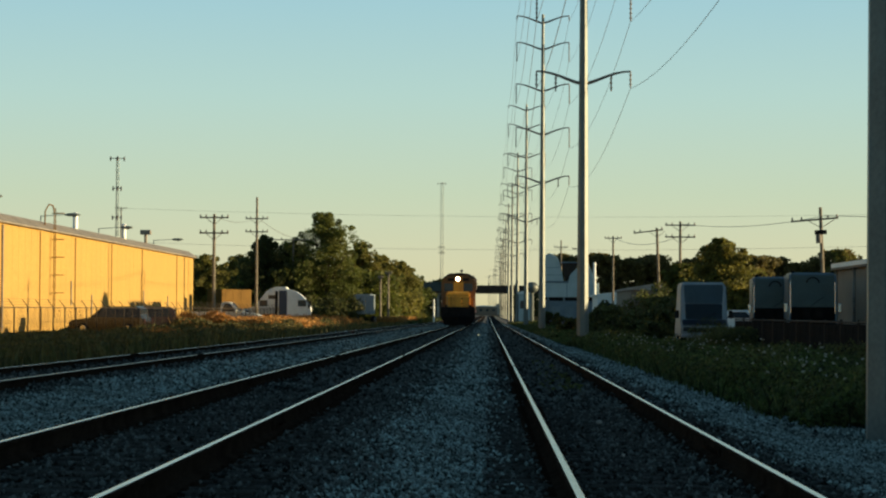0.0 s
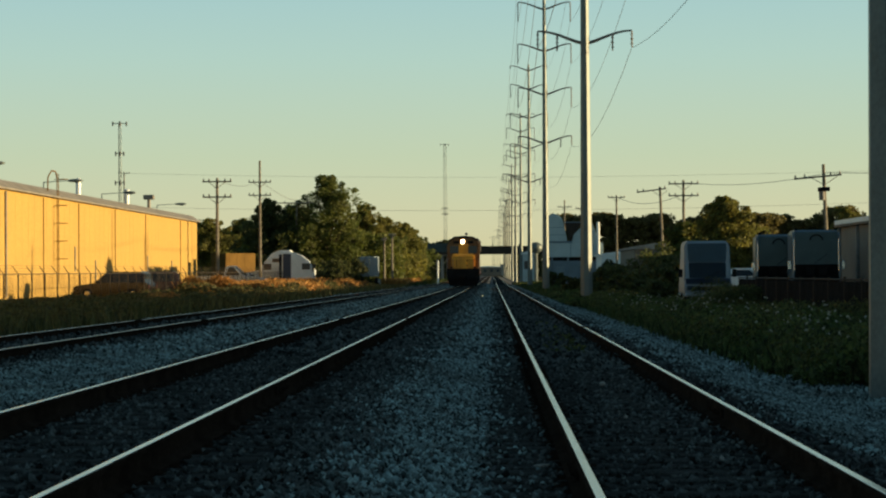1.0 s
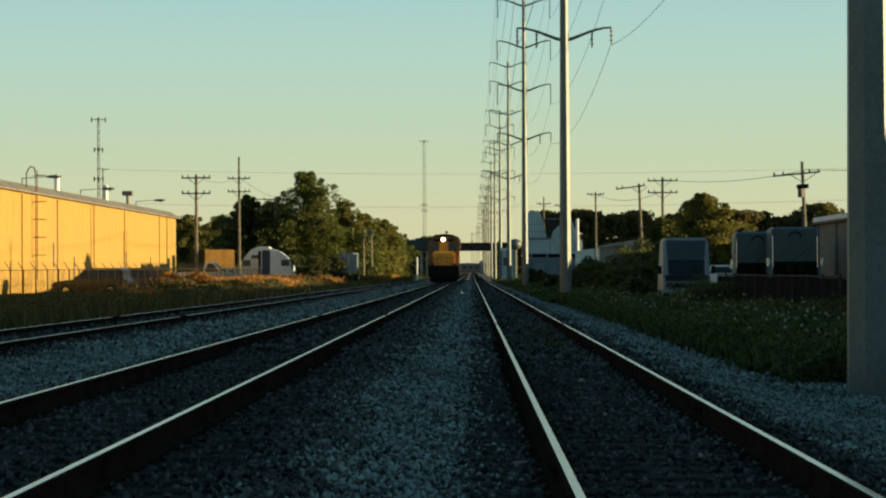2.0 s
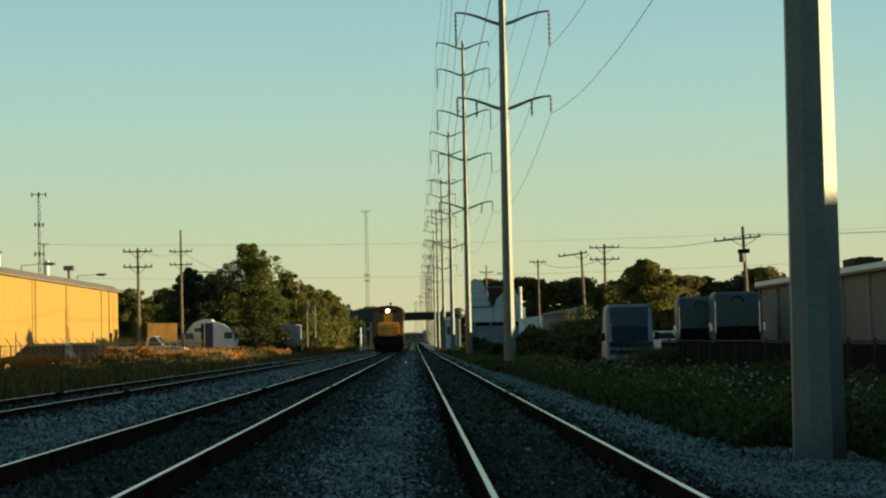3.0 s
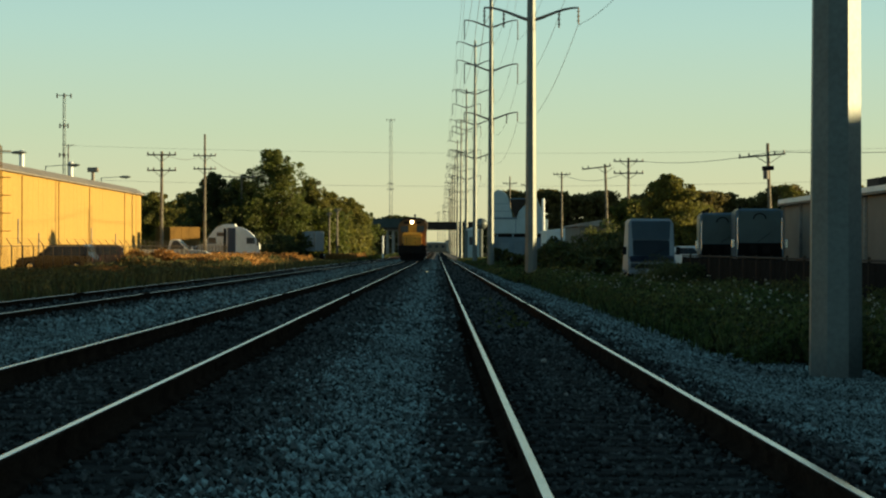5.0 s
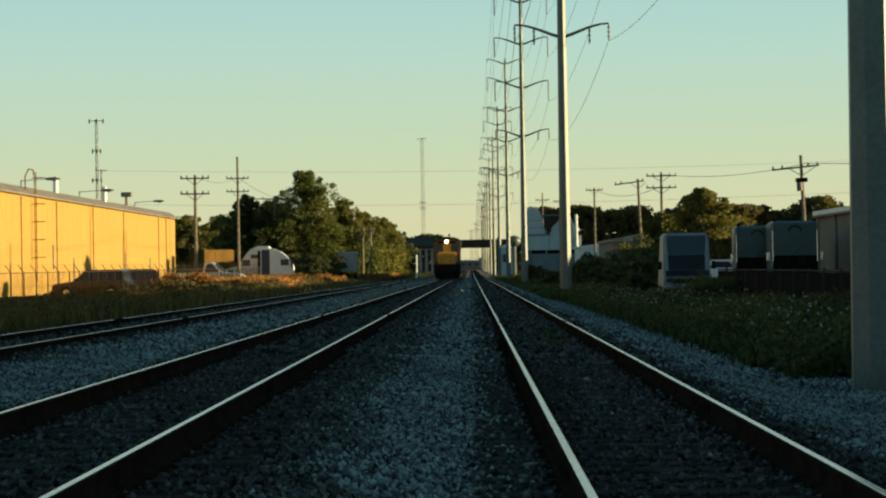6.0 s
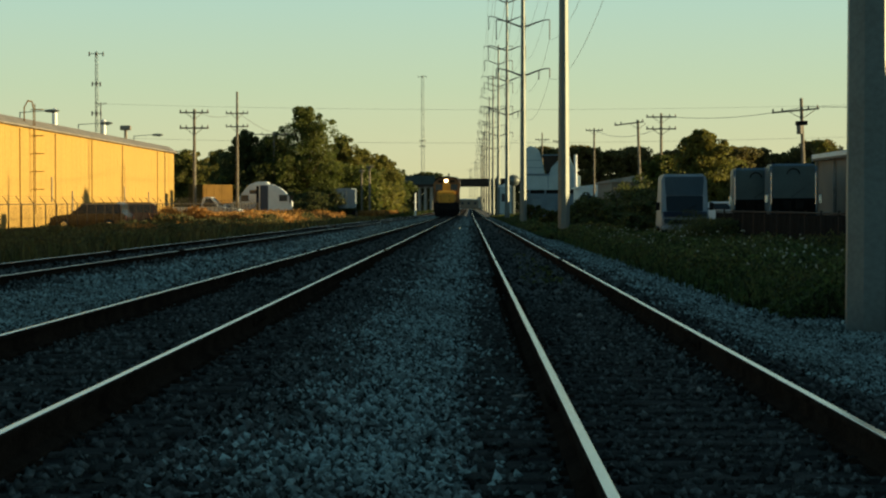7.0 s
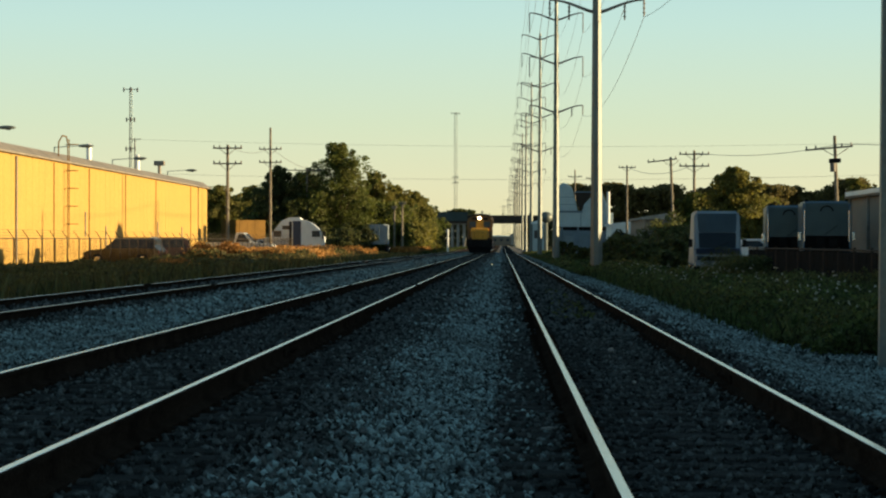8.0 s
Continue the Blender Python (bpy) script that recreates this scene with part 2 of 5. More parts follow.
def box(x0, x1, y0, y1, z0, z1, bm=None, bevel=0.0):
    bm = bm or bmesh.new()
    made = bmesh.ops.create_cube(bm, size=1, matrix=Matrix.Translation(((x0 + x1) / 2, (y0 + y1) / 2, (z0 + z1) / 2)) @ Matrix.Diagonal((x1 - x0, y1 - y0, z1 - z0, 1)))
    if bevel:
        edges = {e for v in made["verts"] for e in v.link_edges}
        bmesh.ops.bevel(bm, geom=list(edges), offset=bevel, segments=2, affect="EDGES", profile=0.6)
    return bm


def rod(a, b, r0, r1=None, seg=8, bm=None):
    bm = bm or bmesh.new()
    a, b = Vector(a), Vector(b)
    r1 = r0 if r1 is None else r1
    turn = (b - a).to_track_quat("Z", "Y").to_matrix().to_4x4()
    bmesh.ops.create_cone(bm, cap_ends=True, segments=seg, radius1=r0, radius2=r1, depth=(b - a).length, matrix=Matrix.Translation((a + b) / 2) @ turn)
    return bm


def prism(profile, x0, x1, bm=None, axis="x"):
    """A solid with that outline: (y, z) points drawn out along x, or (x, z) points along y."""
    bm = bm or bmesh.new()
    rows = []
    for s in (x0, x1):
        rows.append([bm.verts.new((s, p, q) if axis == "x" else (p, s, q)) for p, q in profile])
    n = len(profile)
    bm.faces.new(rows[0])
    bm.faces.new(rows[1][::-1])
    for i in range(n):
        bm.faces.new((rows[0][i], rows[0][(i + 1) % n], rows[1][(i + 1) % n], rows[1][i]))
    return bm


def mesh_of(name, verts, faces, material, parent=None, label=""):
    """A mesh from arrays (n, 3) and (m, k)."""
    me = bpy.data.meshes.new(name)
    k = faces.shape[1]
    me.vertices.add(len(verts))
    me.vertices.foreach_set("co", np.ascontiguousarray(verts, dtype=np.float32).ravel())
    me.loops.add(faces.size)
    me.loops.foreach_set("vertex_index", np.ascontiguousarray(faces, dtype=np.int32).ravel())
    me.polygons.add(len(faces))
    me.polygons.foreach_set("loop_start", np.arange(0, faces.size, k, dtype=np.int32))
    me.update(calc_edges=True)
    me.materials.append(material)
    ob = new(name, me)
    if parent:
        ob.parent = parent
    return tagged(ob, label)


# ---- ground ----
R_X, M_X, L_X = 1.307, -2.695, -7.30          # track centres
R_Z, M_Z, L_Z = 0.0, 0.215, 0.215             # rail tops


def dip(y):
    """How far the line falls away in the distance, on a slight even grade."""
    return -0.0018 * (min(300.0, max(-20.0, y)) - 14.0)


def ground_z(x, y=0.0):
    """The cross section of the line's formation, and its fall."""
    side = min(1.0, max(0.0, (x + 16.0) / 6.5)) * min(1.0, max(0.0, (10.0 - x) / 3.0))
    drop = dip(y) * side
    pts = ((-4000, 0.0), (-60, 0.0), (-22, -0.45), (-14, -0.45), (-10.5, -0.35), (-9.0, 0.02), (-8.6, 0.07), (-5.4, 0.07), (-4.9, -0.02), (-4.4, 0.02), (-1.3, 0.02),
           (-0.9, -0.02), (-0.1, -0.20), (2.7, -0.185), (3.1, -0.26), (4.3, -0.58), (6.5, -0.62), (10.5, -0.62), (14, -0.5), (60, -0.3), (4000, -0.3))
    for (a, p), (b, q) in zip(pts, pts[1:]):
        if a <= x <= b:
            return p + (q - p) * (x - a) / (b - a) + drop
    return pts[-1][1]


def strip(name, xs, ys, material, label, category, lift=0.0, rough=0.0):
    v = np.array([(x, y, ground_z(x, y) + lift + (rough * noise.noise((x * 1.7, y * 0.7, 0)) if rough else 0)) for y in ys for x in xs])
    n, k = len(xs), len(ys)
    f = np.array([(j * n + i, j * n + i + 1, (j + 1) * n + i + 1, (j + 1) * n + i) for j in range(k - 1) for i in range(n - 1)])
    return tagged(mesh_of(name, v, f, material), label, category, kind="structure")


XS = [-4000, -600, -150, -60, -40, -22, -18, -14, -12, -10.5, -9.8, -9.0, -8.6, -5.4, -4.9, -4.4, -1.3, -0.9, -0.5, -0.1, 2.7, 3.1, 3.7, 4.3, 6.5, 8.5, 10.5, 14, 25, 60, 150, 600, 4000]
YS = [-300, -50, -10] + list(range(0, 120, 4)) + list(range(120, 400, 20)) + [500, 700, 1000, 1500, 2500, 4500]
strip("ground", XS, YS, M_SOIL, "bare brown soil and rough ground beside the tracks", "ground", -0.03)
strip("ballast_bed", [-9.4, -9.0, -8.6, -5.4, -4.9, -4.4, -1.3, -0.9, -0.5, -0.1, 0.5, 2.1, 2.7, 3.1, 3.7, 4.3, 4.9, 5.6, 6.4], [-20] + list(range(-10, 120, 2)) + list(range(120, 500, 10)) + [600, 800, 1200], M_BALLAST,
      "grey crushed-stone ballast bed under three tracks", "ballast", 0.0, 0.006)


STAIN = {R_X: (1.22, 1.3), M_X: (1.4, 1.66), L_X: (1.4, 1.4)}     # how far the oil stain reaches on either side
for c in (R_X, M_X, L_X):
    lo, hi = c - STAIN[c][0], c + STAIN[c][1]
    strip("track_bed", sorted({lo, c, hi} | {x for x in (-8.6, -5.4, -4.9, -4.4, -1.3, -0.9, -0.5, -0.1, 0.5, 2.1, 2.7) if lo < x < hi}), [-20] + list(range(-10, 120, 2)) + list(range(120, 500, 10)) + [600, 800, 1200], M_BEDDARK,
          "dark oil-stained ballast between and beside the rails", "ballast", 0.012, 0.006)


# ---- tracks ----
def rail_profile(bm, x, z, y0, y1, head, half=0.03):
    if head:
        pr = [(x - half, z - 0.002), (x - half + 0.005, z), (x + half - 0.005, z), (x + half, z - 0.002)]
    else:
        pr = [(x - 0.075, z - 0.17), (x + 0.075, z - 0.17), (x + 0.075, z - 0.155), (x + 0.012, z - 0.13), (x + 0.010, z - 0.045), (x + 0.037, z - 0.035),
              (x + 0.037, z - 0.012), (x + 0.031, z - 0.0022), (x - 0.031, z - 0.0022), (x - 0.037, z - 0.012), (x - 0.037, z - 0.035), (x - 0.010, z - 0.045), (x - 0.012, z - 0.13), (x - 0.075, z - 0.155)]
    ys = [y0, 300, y1]
    rows = [[bm.verts.new((p, y, q + dip(y))) for p, q in pr] for y in ys]
    for a, b in zip(rows, rows[1:]):
        for k in range(len(pr)):
            bm.faces.new((a[k], a[(k + 1) % len(pr)], b[(k + 1) % len(pr)], b[k]))
    bm.faces.new(rows[0])
    bm.faces.new(rows[-1][::-1])
    return bm


def track(label, x, z, half=0.03, shine=M_RAILHEAD, shift=0.0):
    t = thing("railway_track", label, "railway track", group="parallel railway tracks", kind="structure")
    for s in (-0.752, 0.752):
        r = part("rail", rail_profile(bmesh.new(), x + s, z, -20, 1200, False), M_RAIL, t)
        part("rail_head", rail_profile(bmesh.new(), x + s + shift, z, -20, 1200, True, half), shine, r, "bright polished running surface" if shine is M_RAILHEAD else "dull brown running surface")
        for y in (13.8 if s < 0 else 19.5, 31.0, 48.5):
            for q in (-1, 1):
                bar = part("joint_bar", box(x + s + q * 0.024 - 0.013, x + s + q * 0.024 + 0.013, y - 0.45, y + 0.45, z - 0.125, z - 0.05, bevel=0.006), M_RAIL, r)
                for k in range(4):
                    part("bolt", rod((x + s + q * 0.036, y - 0.33 + 0.22 * k, z - 0.088), (x + s + q * 0.062, y - 0.33 + 0.22 * k, z - 0.088), 0.018, 0.018, 6), M_RAIL, r)
    return t


track_r = track("worn siding track with bright rail heads on dark ties", R_X, R_Z, 0.025, M_RAILHEAD, 0.010)
track_m = track("raised main line track with polished rails", M_X, M_Z, 0.021, M_RAILHEAD, 0.004)
track_l = track("rusty side track beside the weedy verge", L_X, L_Z, 0.028, M_RAILDULL)


# ---- power line along the tracks ----
def tube(bm, pts, radii, seg=6):
    """One unbroken round tube through the points."""
    rings = []
    for i, p in enumerate(pts):
        d = (pts[min(i + 1, len(pts) - 1)] - pts[max(i - 1, 0)]).normalized()
        u = d.cross(Vector((0, 1, 0.01)) if abs(d.y) < 0.8 else Vector((1, 0, 0))).normalized()
        w = d.cross(u)
        rings.append([bm.verts.new(p + (u * math.cos(k * 2 * math.pi / seg) + w * math.sin(k * 2 * math.pi / seg)) * radii[i]) for k in range(seg)])
    for a, b in zip(rings, rings[1:]):
        for k in range(seg):
            bm.faces.new((a[k], a[(k + 1) % seg], b[(k + 1) % seg], b[k]))
    bm.faces.new(rings[0][::-1])
    bm.faces.new(rings[-1])
    return bm


def arm_curve(bm, side, z, reach, rise, r):
    pts = [Vector((side * (0.12 + (reach - 0.12) * i / 6), 0, z + rise * math.sin(i / 6 * math.pi / 2) ** 1.3)) for i in range(7)]
    tube(bm, pts, [r * (1.25 - 0.6 * i / 6) for i in range(7)])
    return pts[-1]


ARMS = ((32.3, 2.75, 0.55), (29.5, 2.75, 2.1), (25.1, 2.8, 2.1), (20.5, 2.8, 2.1), (15.4, 2.8, 1.0))


def power_pole():
    t = thing("transmission_pole", "tall tapered eight-sided grey steel power pole with curved arms", "power pole", group="power poles along the railway")
    bm = rod((0, 0, -1.0), (0, 0, 33.2), 0.39, 0.15, 8)
    bmesh.ops.rotate(bm, verts=bm.verts, matrix=Matrix.Rotation(radians(22.5 - 5), 3, "Z"))
    part("shaft", bm, M_GALV, t)
    for z, reach, hang in ARMS:
        for s in (-1, 1):
            bm = bmesh.new()
            tip = arm_curve(bm, s, z, reach, 0.75, 0.085)
            a = part("arm", bm, M_INSUL, t, "dark curved steel arm")
            spots = [tip.x] if z > 16 else [tip.x, s * 1.65]
            for x in spots:
                top = z + 0.75 if x == tip.x else z + 0.55
                bm = rod((x, 0, top), (x, 0, top - hang), 0.05, 0.05, 6)
                for k in range(int(hang / 0.28)):
                    rod((x, 0, top - 0.2 - k * 0.28), (x, 0, top - 0.26 - k * 0.28), 0.11, 0.08, 6, bm)
                part("insulator", bm, M_INSUL, a)
    return t


POLE_X, POLE_Y0, SPAN = 5.57, 29.8, 98.0
first = power_pole()
first.matrix_world = pose(POLE_X, POLE_Y0, -0.6)
for i in range(1, 12):
    copy_thing(first, pose(POLE_X + 0.02 * i, POLE_Y0 + SPAN * i, -0.6))


def wire(a, b, sag, r=0.018, n=14):
    a, b = Vector(a), Vector(b)
    pts = [a.lerp(b, i / n) - Vector((0, 0, 4 * sag * i / n * (1 - i / n))) for i in range(n + 1)]
    return tube(bmesh.new(), pts, [r] * (n + 1), 4)


for z, reach, hang in ARMS:
    for s in (-1, 1):
        w = thing("power_line_wire", "thin sagging conductor strung between the steel power poles", "wire", group="power line wires")
        for i in range(0, 6):
            y = POLE_Y0 + SPAN * i
            part("span", wire((POLE_X + s * reach, y, z + 0.1 - hang), (POLE_X + s * reach, y + SPAN, z + 0.1 - hang), 1.9, 0.016), M_WIRE, w)
        for i in (-1,):
            y = POLE_Y0 + SPAN * i
            part("span", wire((POLE_X + s * reach, y, z + 0.1 - hang), (POLE_X + s * reach, y + SPAN, z + 0.1 - hang), 1.9, 0.016), M_WIRE, w)


# ---- plants ----
def leaves(centres, radii, per, size, rng):
    """Small leaf sheets, two triangles each, round the given clump centres."""
    n = len(centres) * per
    c = np.repeat(np.asarray(centres), per, 0)
    r = np.repeat(np.asarray(radii), per)
    d = rng.normal(size=(n, 3))
    d /= np.linalg.norm(d, axis=1)[:, None]
    p = c + d * (r * rng.uniform(0.35, 1.0, n) ** 0.5)[:, None] * np.array([1, 1, 0.8])
    u = rng.normal(size=(n, 3))
    u /= np.linalg.norm(u, axis=1)[:, None]
    w = np.cross(u, rng.normal(size=(n, 3)))
    w /= np.linalg.norm(w, axis=1)[:, None]
    s = (size * rng.uniform(0.6, 1.4, n))[:, None]
    v = np.stack([p - u * s, p + w * s * 0.55, p + u * s, p - w * s * 0.55], 1).reshape(-1, 3)
    return v, np.arange(n * 4).reshape(-1, 4)


def tree(x, y, z, height, width, leaf, label, seed, per=88, clumps=312, size=0.14, low=0.08):
    rng = np.random.default_rng(seed)
    t = thing("tree", label, "tree", pose(x, y, z))
    bm = bmesh.new()
    top = height * 0.75
    last, lr = Vector((0, 0, -0.2)), 0.022 * height + 0.05
    spine = []
    for i in range(1, 6):
        p = Vector((rng.normal(0, 0.015 * height), rng.normal(0, 0.015 * height), top * i / 5))
        r = lr * 0.74
        rod(last, p, lr, r, 7, bm)
        last, lr = p, r
        spine.append((p, r))
    cs, rs = [], []
    n = 26
    for i in range(n):
        h = low + 0.08 + (0.86 - low) * (i + rng.uniform(0, 1)) / n
        a = i * 2.4 + rng.uniform(-0.5, 0.5)
        rad = width / 2 * rng.uniform(0.7, 1.05) * max(0.22, math.sin(min(1.0, (h - low + 0.12) / 0.42) * math.pi / 2)) * max(0.16, 1 - 1.75 * max(0.0, h - 0.36) ** 1.35)
        end = Vector((math.cos(a) * rad * 0.75, math.sin(a) * rad * 0.75, height * h))
        s, sr = spine[min(4, max(0, int(h * 5) - 1))]
        rod(s, end, sr * 0.5, 0.02, 5, bm)
        for _ in range(clumps // n):
            u = rng.uniform(0.25, 1.15)
            c = np.array([end.x * u, end.y * u, end.z]) + rng.normal(size=3) * (0.03 * width + 0.11 * rad)
            c[2] = min(max(c[2], height * low), height * 0.96)
            cs.append(c)
            rs.append(width * rng.uniform(0.045, 0.115) * (0.42 + 0.58 * min(1.0, rad / (width * 0.5))))
    for _ in range(7):
        cs.append(np.array([rng.normal(0, width * 0.05), rng.normal(0, width * 0.05), height * rng.uniform(0.82, 0.985)]))
        rs.append(width * rng.uniform(0.03, 0.06))
    part("trunk", bm, M_BARK, t)
    v, f = leaves(cs, rs, per, size, rng)
    mesh_of("crown", v, f, leaf, t)
    return t


def bush(x, y, z, height, width, leaf, label, seed, depth=None, clumps=45, per=60, size=0.16):
    rng = np.random.default_rng(seed)
    t = thing("bush", label, "bush", pose(x, y, z))
    bm = bmesh.new()
    for i in range(6):
        a = i * 1.05 + rng.uniform(0, 0.5)
        rod((0.05 * math.cos(a), 0.05 * math.sin(a), -0.1), (math.cos(a) * width * 0.25, math.sin(a) * width * 0.25, height * 0.7), 0.05, 0.015, 5, bm)
    part("stem", bm, M_BARK, t)
    d = depth or width
    cs, rs = [], []
    for _ in range(clumps):
        a, q = rng.uniform(0, 2 * math.pi), rng.uniform(0, 1) ** 0.5
        h = rng.uniform(0.05, 0.9) * (1 - 0.55 * q ** 2)
        cs.append((math.cos(a) * q * width * 0.45, math.sin(a) * q * d * 0.45, height * h))
        rs.append(height * rng.uniform(0.10, 0.20))
    v, f = leaves(cs, rs, per, size, rng)
    mesh_of("foliage", v, f, leaf, t)
    return t


def wood(x0, x1, y, z, h0, h1, leaf, label, seed, n=260, size=0.5):
    """Far woodland that nobody could count: one mass of leafy crowns with an uneven top."""
    rng = np.random.default_rng(seed)
    cs, rs = [], []
    for _ in range(n):
        u = rng.uniform(0, 1)
        x = x0 + (x1 - x0) * u
        top = (h0 + (h1 - h0) * u) * (0.86 + 0.2 * noise.noise((x * 0.11, seed, 0)) + 0.12 * noise.noise((x * 0.4, seed, 3)))
        for q in (1.0, 0.82, 0.62, 0.42, 0.22, 0.08):
            r = rng.uniform(0.75, 1.6)
            cs.append((x + rng.normal(0, 1), y + rng.uniform(-6, 6), z + max(0.5, top * q - r)))
            rs.append(r)
    v, f = leaves(cs, rs, 34, size, rng)
    return tagged(mesh_of("woodland", v, f, leaf), label, "trees", kind="stuff")


GREEN = "green tree in the belt beside the truck yard"
TREES = (
    (-27.4, 262, 0, 10.6, 9.5, M_LEAFD, "dark green tree behind the truck yard", 11),
    (-20.0, 262, 0, 13.4, 13.0, M_LEAF, "tall green tree with an uneven crown", 27),
    (-24.2, 266, 0, 9.8, 12.0, M_LEAFD, "dark shaded tree in the belt of trees", 13),
    (-16.1, 272, 0, 10.0, 8.0, M_LEAFY, "tree with low sunlight put into its leaf colour", 14),
    (-14.2, 285, 0, 8.8, 8.0, M_LEAFY, "tree with low sunlight put into its leaf colour", 15),
    (-13.6, 330, 0, 9.0, 9.0, M_LEAFY, GREEN, 16),
    (-13.8, 372, 0, 8.8, 9.5, M_LEAF, GREEN, 17),
    (-39.5, 300, 0, 9.0, 11.0, M_LEAFY, "yellow-green tree behind the warehouse", 18),
    (-35.6, 308, 0, 9.2, 10.5, M_LEAFY, "yellow-green tree behind the warehouse", 19),
    (-32.4, 302, 0, 9.0, 9.0, M_LEAFY, "yellow-green tree behind the ochre trailer", 20),
    (19.5, 180, -0.4, 8.0, 8.2, M_LEAFY, "sunlit green tree behind the parked trucks", 21),
    (16.4, 183, -0.4, 5.7, 6.5, M_LEAF, "round green tree behind the parked trucks", 22),
    (21.4, 187, -0.4, 5.8, 6.0, M_LEAF, "round green tree behind the parked trucks", 23),
    (59.7, 362, -0.3, 12.4, 10.0, M_LEAFY, "green tree rising behind the beige warehouse", 24),
    (67.5, 365, -0.3, 12.8, 11.0, M_LEAF, "green tree rising behind the beige warehouse", 25),
)
for a in TREES:
    tree(*a)
BUSHES = (
    (14.5, 262, -0.5, 3.7, 4.8, M_LEAFD, "dark bush on the bank before the shed", 52),
    (17.2, 275, -0.5, 4.0, 5.0, M_LEAFD, "dark bush on the bank before the shed", 53),
    (20.5, 285, -0.5, 4.2, 5.5, M_LEAFD, "dark bush on the bank before the shed", 54),
    (12.4, 225, -0.5, 3.1, 4.5, M_LEAFD, "dark bush on the bank before the shed", 55),
    (15.2, 215, -0.5, 4.0, 5.2, M_LEAFD, "dark bush on the bank before the shed", 56),
    (11.0, 190, -0.5, 2.7, 4.2, M_LEAFD, "dark bush on the bank before the shed", 57),

    (-17.4, 235, -0.1, 3.0, 4.2, M_LEAFD, "dark green bush beside the truck yard fence", 31),
    (-15.6, 240, -0.1, 3.6, 3.4, M_LEAFD, "dark green bush beside the truck yard fence", 32),
    (-22.4, 252, -0.1, 4.0, 6.0, M_LEAFD, "dark bush under the trees", 33),
    (-27.0, 256, -0.1, 4.2, 7.0, M_LEAFD, "dark bush under the trees", 34),
    (-19.0, 256, -0.1, 4.0, 6.0, M_LEAFD, "dark bush under the trees", 35),
    (-13.4, 268, -0.1, 4.2, 4.6, M_LEAF, "leafy bush under the trees", 36),
    (-12.6, 300, -0.1, 4.6, 4.8, M_LEAFY, "leafy bush beside the line", 37),
    (-12.2, 330, -0.1, 4.6, 5.0, M_LEAF, "leafy bush beside the line", 38),
    (-36.0, 298, -0.1, 4.8, 9.0, M_LEAFY, "leafy bush behind the warehouse", 39),
    (12.2, 160, -0.5, 3.5, 5.0, M_LEAFD, "dark overgrown bush on the bank", 41),
    (14.4, 176, -0.5, 4.4, 5.5, M_LEAFD, "dark overgrown bush on the bank", 42),
    (10.4, 150, -0.5, 3.0, 4.5, M_LEAFD, "dark overgrown bush on the bank", 43),
    (9.0, 165, -0.5, 2.3, 4.0, M_LEAFD, "low dark bush on the bank", 44),
    (8.4, 135, -0.5, 1.7, 3.0, M_LEAFD, "low dark bush on the bank", 45),
    (10.6, 122, -0.5, 2.6, 3.4, M_LEAFD, "dark overgrown bush on the bank", 46),
    (10.9, 112, -0.5, 2.5, 2.4, M_LEAFD, "dark bush behind the van", 47),
    (8.8, 112, -0.5, 1.5, 2.6, M_LEAFD, "low dark bush on the bank", 48),
    (16.0, 190, -0.5, 3.9, 5.5, M_LEAFD, "dark overgrown bush on the bank", 49),
    (7.6, 205, -0.5, 1.6, 3.0, M_LEAFD, "low dark bush beside the line", 50),
    (7.4, 260, -0.5, 2.0, 3.4, M_LEAFD, "low dark bush beside the line", 51),
)
for a in BUSHES:
    bush(*a)
wood(-75, -8, 700, 0, 14.5, 13.0, M_LEAFD, "dark woodland far behind the overpass", 5, 300)
wood(14, 60, 470, -0.3, 15.5, 16.0, M_LEAFB, "brown-green woodland in low sun", 6, 700, 0.4)
wood(55, 130, 480, -0.3, 15.5, 17.5, M_LEAFB, "brown-green woodland in low sun", 7, 900, 0.4)
# two unseen rows added behind the camera: they cut the low sky out of reflections
wood(-90, -5, -95, 0, 7, 7.5, M_LEAFD, "unseen woodland added behind the viewpoint to dim reflections", 21, 330)
wood(-10, 60, -100, 0, 7.5, 7, M_LEAFD, "unseen woodland added behind the viewpoint to dim reflections", 22, 300)
wood(9, 40, 900, -0.3, 13, 13, M_LEAFD, "dark woodland beyond the overpass", 8, 150)
wood(-29.5, -13, 270, 0, 9.4, 7.8, M_LEAF, "green undergrowth and small trees filling the belt", 10, 150, 0.26)
wood(-13.5, -10.8, 300, 0, 5.6, 5.2, M_LEAFY, "yellow-green scrub beside the line", 11, 40, 0.24)
wood(-60, -27, 330, 0, 9.8, 9.8, M_LEAFY, "sunlit woodland behind the yard", 9, 320, 0.28)


